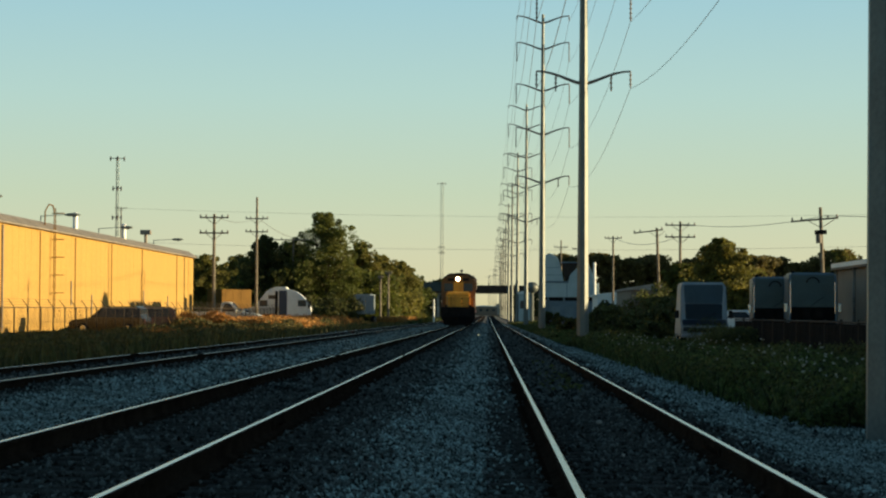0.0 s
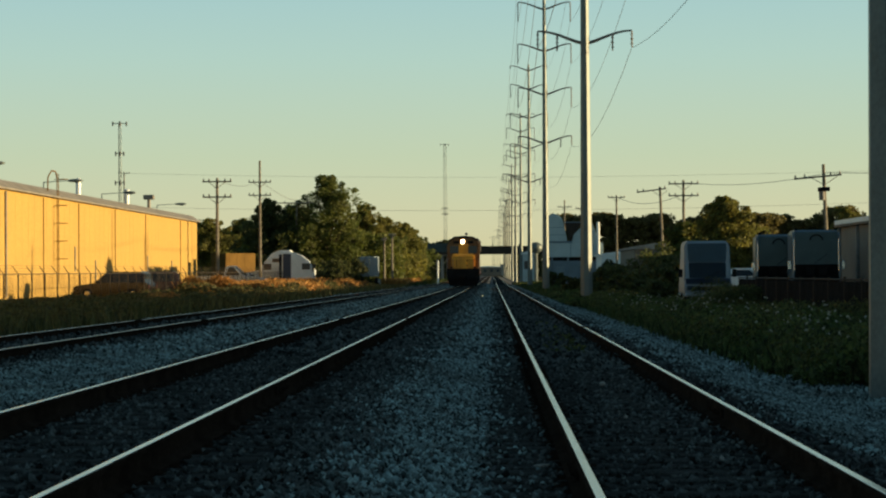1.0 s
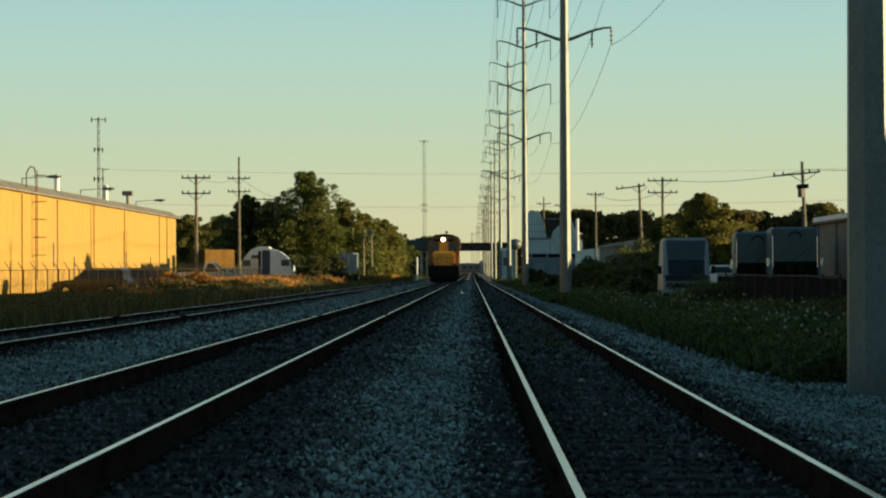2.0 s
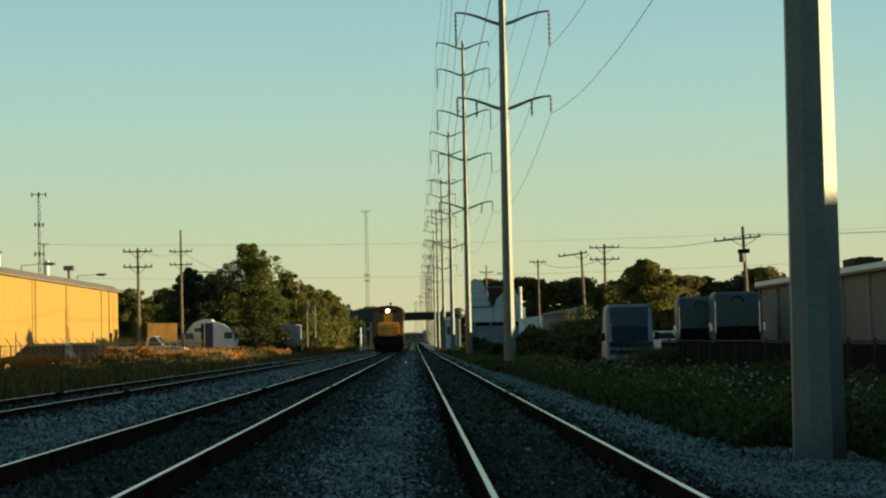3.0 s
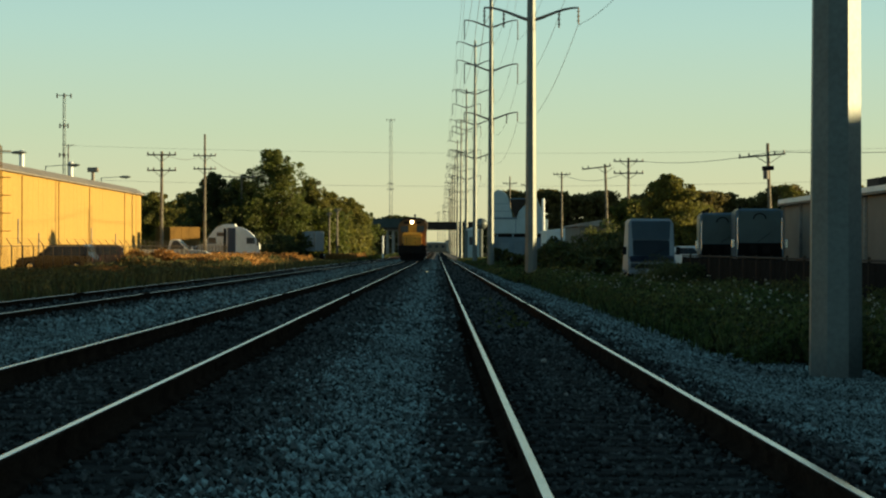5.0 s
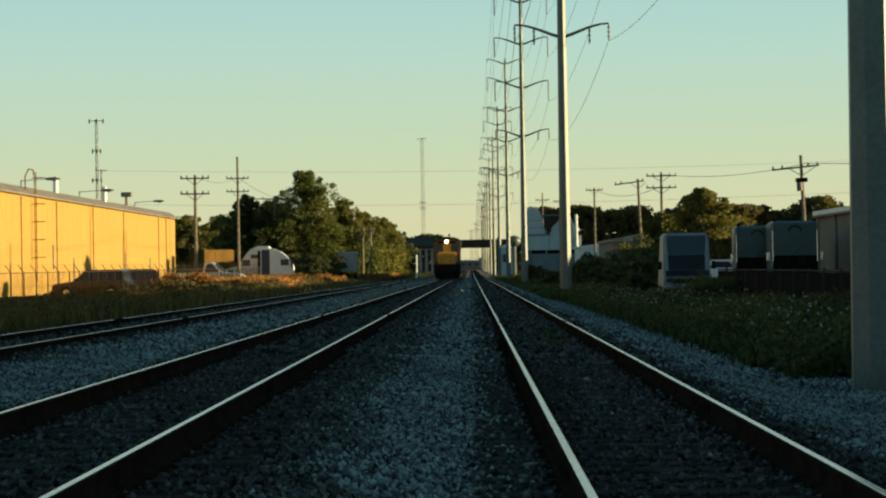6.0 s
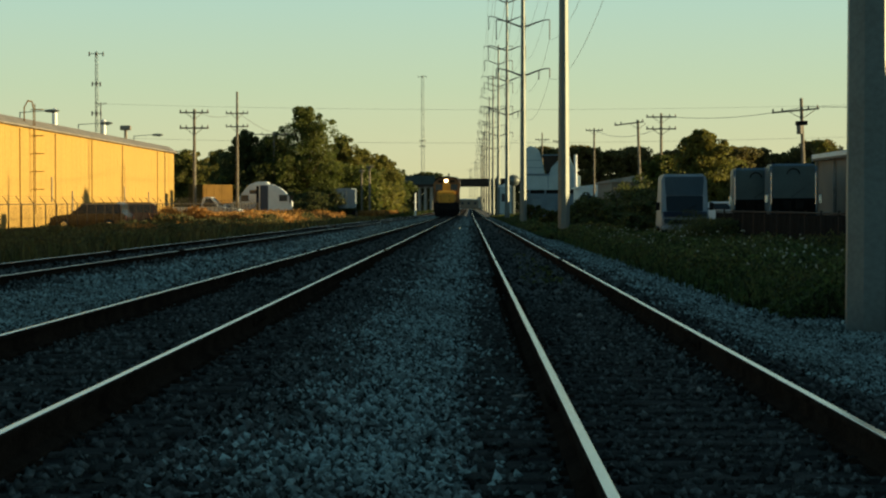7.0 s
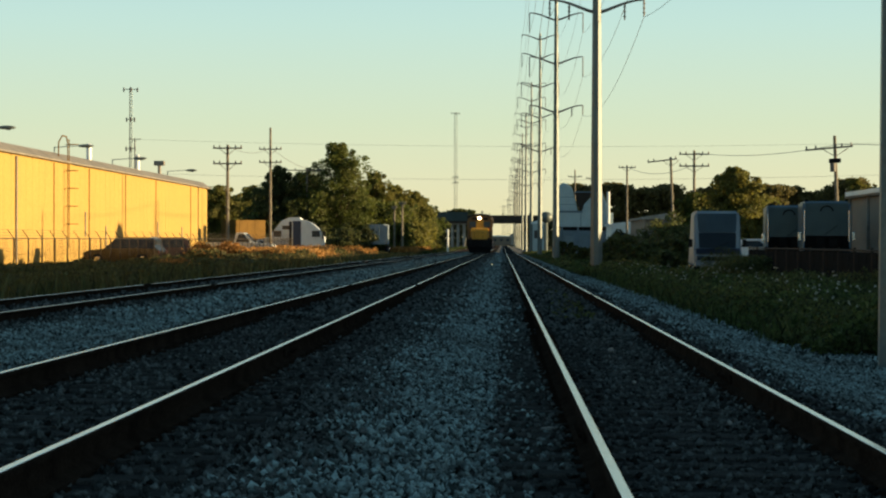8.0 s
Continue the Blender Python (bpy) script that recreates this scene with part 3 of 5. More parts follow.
def weeds(name, x0, x1, y0, y1, count, hmin, hmax, material, label, seed, wide=0.012, patch=0.0):
    """Standing blades and stems, three to a tuft, as one sheet of growth."""
    rng = np.random.default_rng(seed)
    x = rng.uniform(x0, x1, count)
    y = y0 + (y1 - y0) * rng.uniform(0, 1, count) ** 1.6
    foot = (y < 32.5) & (x > 0) & (x < 6.5)
    x, y = x[~foot], y[~foot]
    if patch:
        keep = np.array([noise.noise((a * 0.5, b * 0.16, seed)) for a, b in zip(x, y)]) > patch - 0.5
        x, y = x[keep], y[keep]
    n = len(x)
    z = np.array([ground_z(a, b) for a, b in zip(x, y)]) - 0.03
    h = rng.uniform(hmin, hmax, n)
    a = rng.uniform(0, 2 * math.pi, n)
    lean = rng.uniform(0.05, 0.5, n) * h
    w = wide * (1 + y / 60) * rng.uniform(0.6, 1.6, n)
    base = np.stack([x, y, z], 1)
    side = np.stack([np.cos(a), np.sin(a), np.zeros(n)], 1) * w[:, None]
    mid = base + np.stack([-np.sin(a) * lean * 0.35, np.cos(a) * lean * 0.35, h * 0.55], 1)
    tip = base + np.stack([-np.sin(a) * lean, np.cos(a) * lean, h], 1)
    v = np.stack([base - side, base + side, mid + side * 0.9, tip, mid - side * 0.9], 1).reshape(-1, 3)
    return tagged(mesh_of(name, v, np.arange(n * 5).reshape(-1, 5), material), label, "weeds", kind="stuff")


def weed_bank(name, x0, x1, y0, y1, count, h, material, label, seed, size, per=26, edge=0.35):
    """Broad-leaved growth: small leaf sheets in low clumps with a ragged edge."""
    rng = np.random.default_rng(seed)
    cs, rs = [], []
    for _ in range(count):
        y = y0 + (y1 - y0) * rng.uniform(0, 1) ** 1.7
        x = rng.uniform(x0 + edge * noise.noise((y * 0.45, seed, 0)), x1)
        if x0 > 0 and y < 32.5 and x < 6.5:
            continue
        hh = h * (0.38 + 0.5 * abs(noise.noise((x * 0.6, y * 0.25, seed))) + 0.55 * abs(noise.noise((x * 0.2, y * 0.08, seed + 5)))) * min(1.0, 0.35 + (x - x0) * 0.6 if x0 > 0 else 1.0)
        for q in (0.25, 0.8):
            cs.append((x, y, ground_z(x, y) + hh * q))
            rs.append(hh * 0.42)
    v, f = leaves(cs, rs, per, size, rng)
    return tagged(mesh_of(name, v, f, material), label, "weeds", kind="stuff")


weed_bank("weeds", 4.75, 10.1, 25, 130, 6000, 1.0, M_WEEDG, "broad-leaved green weeds on the bank beside the fence", 61, 0.055)
weeds("grass", 4.5, 10.2, 24.5, 140, 7000, 0.15, 0.65, M_WEEDG, "green grass stems on the bank beside the fence", 1, 0.006)
weeds("grass", -21, -9.5, 34, 280, 30000, 0.25, 0.8, M_WEEDV, "green grass on the verge of the rusty track", 2, 0.012)
weed_bank("weeds", -20.8, -10.2, 40, 270, 5200, 0.85, M_WEEDV, "green weeds on the verge of the rusty track", 62, 0.09)
weeds("dry_grass", -20.4, -12.4, 138, 212, 13000, 0.4, 1.3, M_WEEDT, "tall dry orange weeds along the fence", 3, 0.01, 0.5)
weed_bank("dry_weeds", -20.4, -12.2, 142, 208, 1900, 1.35, M_WEEDT, "bushy dry orange weeds along the fence", 66, 0.10, 26)
weed_bank("dry_weeds", -17.5, -11.8, 106, 152, 800, 0.75, M_WEEDT, "scattered brown weeds on the verge", 68, 0.07, 22)
weed_bank("weeds", 7.9, 10.2, 82, 93.5, 480, 1.7, M_LEAFD, "tall dark weeds before the parked van", 69, 0.05, 24)
weed_bank("weeds", 8.3, 10.15, 32, 82, 620, 1.35, M_LEAFD, "tall dark weeds along the foot of the slatted fence", 73, 0.05, 24, 0.5)
weeds("dry_grass", -12.6, -9.9, 245, 330, 9000, 0.5, 1.4, M_WEEDT, "tall dry orange weeds beside the line", 4, 0.014)


weed_bank("weeds", -20.6, -14.5, 104, 150, 1000, 0.75, M_WEEDV, "tall olive weeds along the fence foot", 67, 0.09)
weed_bank("weeds", -19.5, -12.2, 130, 214, 800, 1.2, M_WEEDV, "olive weeds among the dry growth", 70, 0.10)
weed_bank("weeds", 3.9, 9.0, 118, 430, 2600, 0.75, M_WEEDG, "green weeds along the far verge", 63, 0.13, 20)
weed_bank("weeds", -11.6, -9.2, 255, 600, 1500, 0.8, M_WEEDG, "green weeds beside the far track", 64, 0.16, 20)


weed_bank("weeds", 0.95, 1.65, 37, 62, 90, 0.2, M_WEEDG, "small weeds growing between the siding rails", 65, 0.03, 20, 0.0)

weed_bank("weeds", 5.35, 6.3, 33.2, 37.5, 120, 0.75, M_WEEDV, "brownish weed clump at the foot of the steel pole", 71, 0.04, 26, 0.2)
weed_bank("dry_weeds", 6.0, 10.0, 36, 80, 330, 0.85, M_WEEDV, "yellowing weeds scattered on the bank", 72, 0.05, 22)


def flowers():
    rng = np.random.default_rng(77)
    cs, rs = [], []
    for _ in range(260):
        y = 30 + 70 * rng.uniform(0, 1) ** 1.5
        x = rng.uniform(5.0 if y > 34 else 6.6, 9.2)
        cs.append((x, y, ground_z(x, y) + rng.uniform(0.6, 1.05)))
        rs.append(0.035)
    v, f = leaves(cs, rs, 8, 0.02, rng)
    return tagged(mesh_of("wild_flowers", v, f, M_FLOWER), "small white flower heads among green weeds", "flowers", kind="stuff")


flowers()


# ---- warehouses ----
WX = -32.0          # the yellow wall's face


def yellow_warehouse():
    t = thing("warehouse", "long yellow panelled warehouse with a grey metal roof edge", "building")
    x, y0, y1, h = WX, 40.0, 231.5, 6.85
    part("wall", box(x - 40, x, y0, y1, -0.5, h), M_YELLOW, t)
    y, i = y0, 0
    while y < y1 - 0.5:
        w = 2.0 if i % 7 else 2.4
        part("wall_panel", box(x, x + 0.06, y + 0.012, min(y + w, y1) - 0.016, 0.0, h - 0.04 - 0.03 * (i % 3)), M_YELLOW, t)
        y, i = y + w, i + 1
    part("roof_edge", prism([(x - 40.3, h), (x + 0.4, h), (x + 0.4, h + 0.12), (x - 0.5, h + 0.72), (x - 20, h + 1.2), (x - 40.3, h + 0.7)], y0 - 0.3, y1 + 0.35, None, "y"), M_ROOFMETAL, t)
    part("downpipe", rod((x + 0.14, 140.0, -0.3), (x + 0.14, 140.0, h - 0.1), 0.075, 0.075, 8), M_ROOFMETAL, t)
    for y in (152.0, 165.0, 181.0, 197.0, 219.0):
        part("downpipe", rod((x + 0.10, y, -0.3), (x + 0.10, y, h - 0.1), 0.035, 0.035, 8), M_CONTAINER, t)
    for y, z0, z1 in ((163.5, 1.5, 3.4), (172.0, 0.6, 2.4), (198.0, 1.2, 3.0), (213.0, 1.6, 2.6)):
        part("wall_conduit", box(x + 0.06, x + 0.14, y - 0.13, y + 0.13, z0, z1, bevel=0.02), M_ROOFMETAL, t)
    return t


yellow_warehouse()


def caged_ladder(y):
    t = thing("access_ladder", "rusty caged steel ladder fixed to the yellow wall", "ladder", pose(WX, y, 0))
    for s in (-0.28, 0.28):
        part("stile", rod((0.35, s, 0.6), (0.35, s, 8.6), 0.035, 0.035, 6), M_CONTAINER, t)
    for i in range(26):
        part("rung", rod((0.35, -0.28, 0.8 + i * 0.3), (0.35, 0.28, 0.8 + i * 0.3), 0.018, 0.018, 5), M_CONTAINER, t)
    for z in (2.4, 3.7, 5.0, 6.3, 8.2):
        bm = bmesh.new()
        pts = [Vector((0.35 + 0.72 * math.sin(math.pi * k / 8), -0.42 * math.cos(math.pi * k / 8), z)) for k in range(9)]
        for p, q in zip(pts, pts[1:]):
            rod(p, q, 0.03, 0.03, 5, bm)
        part("cage_hoop", bm, M_CONTAINER, t)
        part("wall_bracket", rod((0.05, 0.28, z), (0.35, 0.28, z), 0.03, 0.03, 5), M_CONTAINER, t)
    bm = bmesh.new()
    pts = [Vector((0.35, -0.28, 8.3)), Vector((0.3, -0.5, 8.75)), Vector((0.1, -1.0, 8.8)), Vector((-0.1, -1.3, 8.3)), Vector((-0.1, -1.35, 7.3))]
    for p, q in zip(pts, pts[1:]):
        rod(p, q, 0.05, 0.05, 6, bm)
    part("handrail_hoop", bm, M_CONTAINER, t)
    return t


caged_ladder(155.8)


def roof_lamp(y):
    t = thing("roof_lamp", "grey cobra-head lamp on an arm over the roof edge", "lamp", pose(WX, y, 7.3), group="lamps on the warehouse roof")
    part("post", rod((-1.9, 0, 0.1), (-1.9, 0, 1.0), 0.05, 0.04, 6), M_GALV, t)
    part("arm", rod((-1.9, 0, 0.95), (0.2, 0, 1.08), 0.03, 0.025, 6), M_GALV, t)
    bm = bmesh.new()
    bmesh.ops.create_uvsphere(bm, u_segments=12, v_segments=8, radius=1, matrix=Matrix.Translation((0.5, 0, 1.06)) @ Matrix.Diagonal((0.62, 0.22, 0.13, 1)))
    head = part("lamp_head", bm, M_GALV, t, "grey rounded lamp head", smooth=True)
    part("lens", rod((0.62, 0, 0.94), (0.62, 0, 0.90), 0.16, 0.12, 12), M_GLASS, head)
    return t


for y in (135.6, 161.6, 185.8, 216.5):
    roof_lamp(y)


def roof_vent(x, y, kind):
    t = thing("roof_vent", "white metal vent pipe" if kind else "grey capped ventilator on a post", "vent", pose(x, y, 7.6))
    if kind:
        part("pipe", rod((0, 0, -0.4), (0, 0, 1.15), 0.2, 0.2, 10), M_WHITE, t)
        part("cap", rod((0, 0, 1.15), (0, 0, 1.3), 0.28, 0.12, 10), M_WHITE, t)
    else:
        part("pipe", rod((0, 0, -0.3), (0, 0, 0.9), 0.16, 0.16, 8), M_ROOFMETAL, t)
        part("hood", box(-0.5, 0.5, -0.4, 0.4, 0.9, 1.35, bevel=0.08), M_ROOFMETAL, t)
    return t


roof_vent(-32.8, 169.5, True)
roof_vent(-32.6, 191.0, True)
roof_vent(-33.2, 207.0, False)


def right_warehouse():
    t = thing("warehouse", "low beige metal warehouse with a white fascia", "building")
    x, y0, y1, h = 20.5, -80.0, 127.0, 3.75
    part("wall", box(x, x + 30, y0, y1, -0.8, h), M_BEIGE, t)
    part("roof", prism([(x - 0.25, h), (x + 30, h), (x + 30, h + 0.3), (x + 14, h + 2.0), (x - 0.25, h + 0.34)], y0 - 0.2, y1 + 0.2, None, "y"), M_PALEBLUE, t, "pale metal roof")
    part("fascia", box(x - 0.33, x - 0.25, y0, y1, h + 0.12, h + 0.36), M_WHITE, t, "white fascia board")
    part("gutter", box(x - 0.36, x - 0.25, y0, y1, h - 0.02, h + 0.10, bevel=0.02), M_BEIGE, t)
    y = y1 - 0.3
    while y > y0:
        part("column", box(x - 0.14, x - 0.002, y - 0.10, y + 0.10, -0.7, h), M_CONCRETE, t)
        y -= 6.1
    return t


right_warehouse()
hv = thing("rooftop_unit", "dark boxy air conditioning unit on the roof", "rooftop unit", pose(21.6, 103, 4.1))
part("casing", box(-0.7, 0.7, -1.4, 1.4, 0, 0.5, bevel=0.04), M_DARKSTEEL, hv)
for q in (-0.7, 0.7):
    part("fan_guard", rod((0, q, 0.5), (0, q, 0.56), 0.4, 0.4, 16), M_DARK, hv)


# ---- poles, masts and wires of the town ----
def utility_pole(x, y, z, top, arms, lean=0.0, extra=(), label="weathered wooden utility pole with crossarms"):
    t = thing("utility_pole", label, "utility pole", pose(x, y, z, 0, lean), group="wooden utility poles")
    part("shaft", rod((0, 0, -0.3), (0, 0, top - z), 0.17, 0.11, 9), M_WOOD, t)
    for az, half, tilt in arms:
        hz = az - z
        a = part("crossarm", box(-half, half, -0.16, -0.04, hz - 0.06, hz + 0.06, bevel=0.01), M_WOOD, t)
        a.rotation_euler = (0, radians(tilt), 0)
        for k in (-0.94, -0.55, 0.55, 0.94):
            part("pin_insulator", rod((k * half, -0.1, hz + 0.06), (k * half, -0.1, hz + 0.26), 0.07, 0.05, 6), M_INSUL, a)
        for s in (-1, 1):
            part("brace", rod((s * half * 0.55, -0.1, hz - 0.04), (0, -0.1, hz - 0.6), 0.025, 0.025, 4), M_WOOD, t)
    for kind, hz in extra:
        if kind == "transformer":
            part("transformer", rod((-0.42, -0.05, hz - z - 0.35), (-0.42, -0.05, hz - z + 0.35), 0.24, 0.24, 12), M_LOCOG, t, "grey drum transformer")
        elif kind == "rack":
            part("equipment_shelf", box(-0.42, 0.36, -0.28, 0.28, hz - z - 0.14, hz - z + 0.16, bevel=0.05), M_DARK, t)
            part("transformer", rod((-0.2, -0.1, hz - z - 0.75), (-0.2, -0.1, hz - z - 0.14), 0.2, 0.2, 12), M_LOCOG, t)
    return t


utility_pole(-23.1, 180, -0.2, 9.3, ((9.0, 1.22, 0), (7.7, 1.22, 0)))
utility_pole(-24.7, 228, -0.2, 13.3, ((11.0, 1.2, 0), (9.6, 1.2, 0)))
utility_pole(-23.9, 262, -0.2, 10.2, ((9.9, 2.6, 0),))
utility_pole(17.8, 200, -0.5, 9.7, ((9.35, 1.4, 0), (8.25, 1.4, 0)))
utility_pole(15.8, 198, -0.5, 9.0, ((8.75, 1.35, -5),), -2)
utility_pole(23.4, 150, -0.5, 8.6, ((7.75, 1.65, -3),), -2, (("rack", 6.85),), "wooden utility pole with a crossarm and equipment shelf")
utility_pole(16.2, 280, -0.5, 11.2, ((10.9, 1.1, 0),))
utility_pole(12.4, 368, -0.5, 13.6, ((12.4, 1.2, 0),))
utility_pole(14.6, 350, -0.5, 12.4, ((11.6, 1.0, 0),))
utility_pole(-11.9, 255, -0.3, 6.0, ((5.7, 0.4, 0),), label="short thin wooden pole beside the line")
utility_pole(-13.2, 262, -0.3, 5.6, ((5.3, 0.3, 0),), label="short thin wooden pole beside the line")


def town_wire(a, b, sag, r=0.03):
    t = thing("overhead_wire", "thin dark utility wire across the yard", "wire", group="utility wires")
    part("strand", wire(a, b, sag, r, 10), M_WIRE, t)


town_wire((17.8, 200, 9.5), (23.4, 150, 8.0), 0.5, 0.02)
town_wire((16.2, 280, 11.0), (17.8, 200, 8.4), 0.9, 0.025)
town_wire((23.4, 150, 8.0), (52.5, 134, 9.3), 0.7, 0.02)
utility_pole(-75, 430, -0.2, 15.3, ((15.0, 1.2, 0),))
utility_pole(90, 430, -0.5, 15.5, ((15.2, 1.2, 0),))
utility_pole(-75, 436, -0.2, 22.3, ((22.0, 1.2, 0),))
utility_pole(110, 436, -0.5, 22.7, ((22.4, 1.2, 0),))
utility_pole(52.5, 134, -0.5, 9.6, ((9.3, 1.2, 0),))
town_wire((-75, 430, 15.0), (90, 430, 15.2), 1.4, 0.022)
town_wire((-75, 436, 22.0), (110, 436, 22.4), 1.6, 0.018)
town_wire((-24.7, 228, 11.2), (-23.9, 262, 10.1), 0.3, 0.025)
town_wire((-23.1, 180, 9.2), (-24.7, 228, 11.2), 0.6, 0.02)


def lattice_mast(x, y, top, w, sets, label):
    t = thing("radio_mast", label, "radio mast", pose(x, y, 0))
    n = max(8, int(top / (w * 1.6)))
    for k in range(3):
        a = k * 2.0944
        part("leg", rod((math.cos(a) * w, math.sin(a) * w, -0.2), (math.cos(a) * w * 0.7, math.sin(a) * w * 0.7, top), 0.06 * w + 0.02, 0.04 * w + 0.015, 5), M_GALV, t)
        bm = bmesh.new()
        for i in range(n):
            b = a + (2.0944 if i % 2 else 0)
            c = a + (0 if i % 2 else 2.0944)
            rod((math.cos(b) * w * 0.85, math.sin(b) * w * 0.85, top * i / n), (math.cos(c) * w * 0.85, math.sin(c) * w * 0.85, top * (i + 1) / n), 0.03 * w + 0.02, None, 4, bm)
        part("lattice_bracing", bm, M_GALV, t)
    for z, reach in sets:
        for k in range(4):
            a = k * 1.5708 + 0.2
            arm = part("antenna_arm", rod((0, 0, z), (math.cos(a) * reach, math.sin(a) * reach, z), 0.07, 0.05, 5), M_GALV, t)
            part("panel_antenna", box(math.cos(a) * reach - 0.10, math.cos(a) * reach + 0.10, math.sin(a) * reach - 0.08, math.sin(a) * reach + 0.08, z - 0.36, z + 0.26, bevel=0.03), M_INSUL, arm)
    return t


lattice_mast(-52.2, 300, 22.6, 0.30, ((22.5, 0.95), (18.3, 0.55), (14.2, 0.6)), "grey lattice mast with three rings of antennas behind the warehouse")
lattice_mast(-15.4, 700, 43.5, 0.75, ((43.2, 1.3), (22.4, 0.9), (20.6, 0.9)), "tall thin lattice radio mast far behind the trees")
lattice_mast(4.0, 1500, 32.0, 1.6, ((31.0, 3.0), (27.0, 3.6)), "faint lattice pylon in the distance")
lattice_mast(0.5, 1500, 27.0, 1.4, ((26.0, 2.6),), "faint lattice pylon in the distance")


# ---- fences ----
def left_fence():
    t = thing("chain_link_fence", "chain-link fence with angled barbed-wire arms", "fence")
    x, y0, step, n = -21.2, 70.0, 2.75, 50
    z0, h = -0.5, 1.72
    pm = rod((0, 0, -0.1), (0, 0, h), 0.035, 0.035, 6)
    rod((0, 0, h), (-0.28, 0, h + 0.38), 0.022, 0.015, 5, pm)
    post = part("post", pm, M_FENCE, t)
    bm = bmesh.new()
    for i in range(14):
        for s in (1, -1):
            q0 = i * step / 14
            q1 = q0 + s * h * 0.55
            zt = h
            if q1 > step:
                zt, q1 = h * (step - q0) / (q1 - q0), step
            if q1 < 0:
                zt, q1 = h * q0 / (q0 - q1), 0
            if zt > 0.05:
                rod((0, q0, 0.03), (0, q1, zt), 0.0035, 0.0035, 3, bm)
    panel = part("wire_mesh", bm, M_FENCE, t)
    rail = part("top_rail", rod((0, 0, h), (0, step, h), 0.025, 0.025, 5), M_FENCE, t)
    barb = bmesh.new()
    for k in (0.33, 0.66, 1.0):
        rod((-0.28 * k, 0, h + 0.38 * k), (-0.28 * k, step, h + 0.38 * k), 0.007, 0.007, 3, barb)
    barbed = part("barbed_wire", barb, M_FENCE, t)
    for ob in (post, panel, rail, barbed):
        for i in range(n):
            o = ob if i == 0 else ob.copy()
            if i:
                scene.collection.objects.link(o)
            o.location = (x + 0.02 * i, y0 + i * step, z0 + 0.004 * i)
    return t


left_fence()


def right_fence():
    t = thing("privacy_fence", "dark chain-link fence filled with privacy slats", "fence")
    x, y0, step, n = 10.3, 18.0, 3.0, 24
    z0, h = -0.75, 1.66
    post = part("post", rod((0, 0, -0.1), (0, 0, h + 0.08), 0.04, 0.04, 8), M_FENCE, t)
    bm = bmesh.new()
    for i in range(34):
        box(-0.012, 0.012, 0.05 + i * 0.087, 0.05 + i * 0.087 + 0.076, 0.04, h - 0.05 - 0.015 * ((i * 7) % 3), bm)
    panel = tagged(part("slat_panel", bm, M_SLAT, t), kind="stuff")
    rail = part("top_rail", rod((0, 0, h), (0, step, h), 0.03, 0.03, 6), M_FENCE, t)
    for ob in (post, panel, rail):
        for i in range(n):
            o = ob if i == 0 else ob.copy()
            if i:
                scene.collection.objects.link(o)
            o.location = (x, y0 + i * step, z0)
    return t


right_fence()


# ---- vehicles: built with the front towards -y, z = 0 on the ground ----
def wheel(parent, x, y, r, w=0.24):
    bm = rod((x - w / 2, y, r), (x + w / 2, y, r), r, r, 18)
    bmesh.ops.bevel(bm, geom=[e for e in bm.edges if len(e.link_faces) == 2 and any(len(f.verts) > 4 for f in e.link_faces)], offset=0.04, segments=2, affect="EDGES")
    tyre = part("wheel", bm, M_DARK, parent, "black tyre")
    s = 1 if x > 0 else -1
    part("rim", rod((x + s * (w / 2 - 0.01), y, r), (x + s * (w / 2 + 0.012), y, r), r * 0.6, r * 0.5, 14), M_CHROME, tyre)


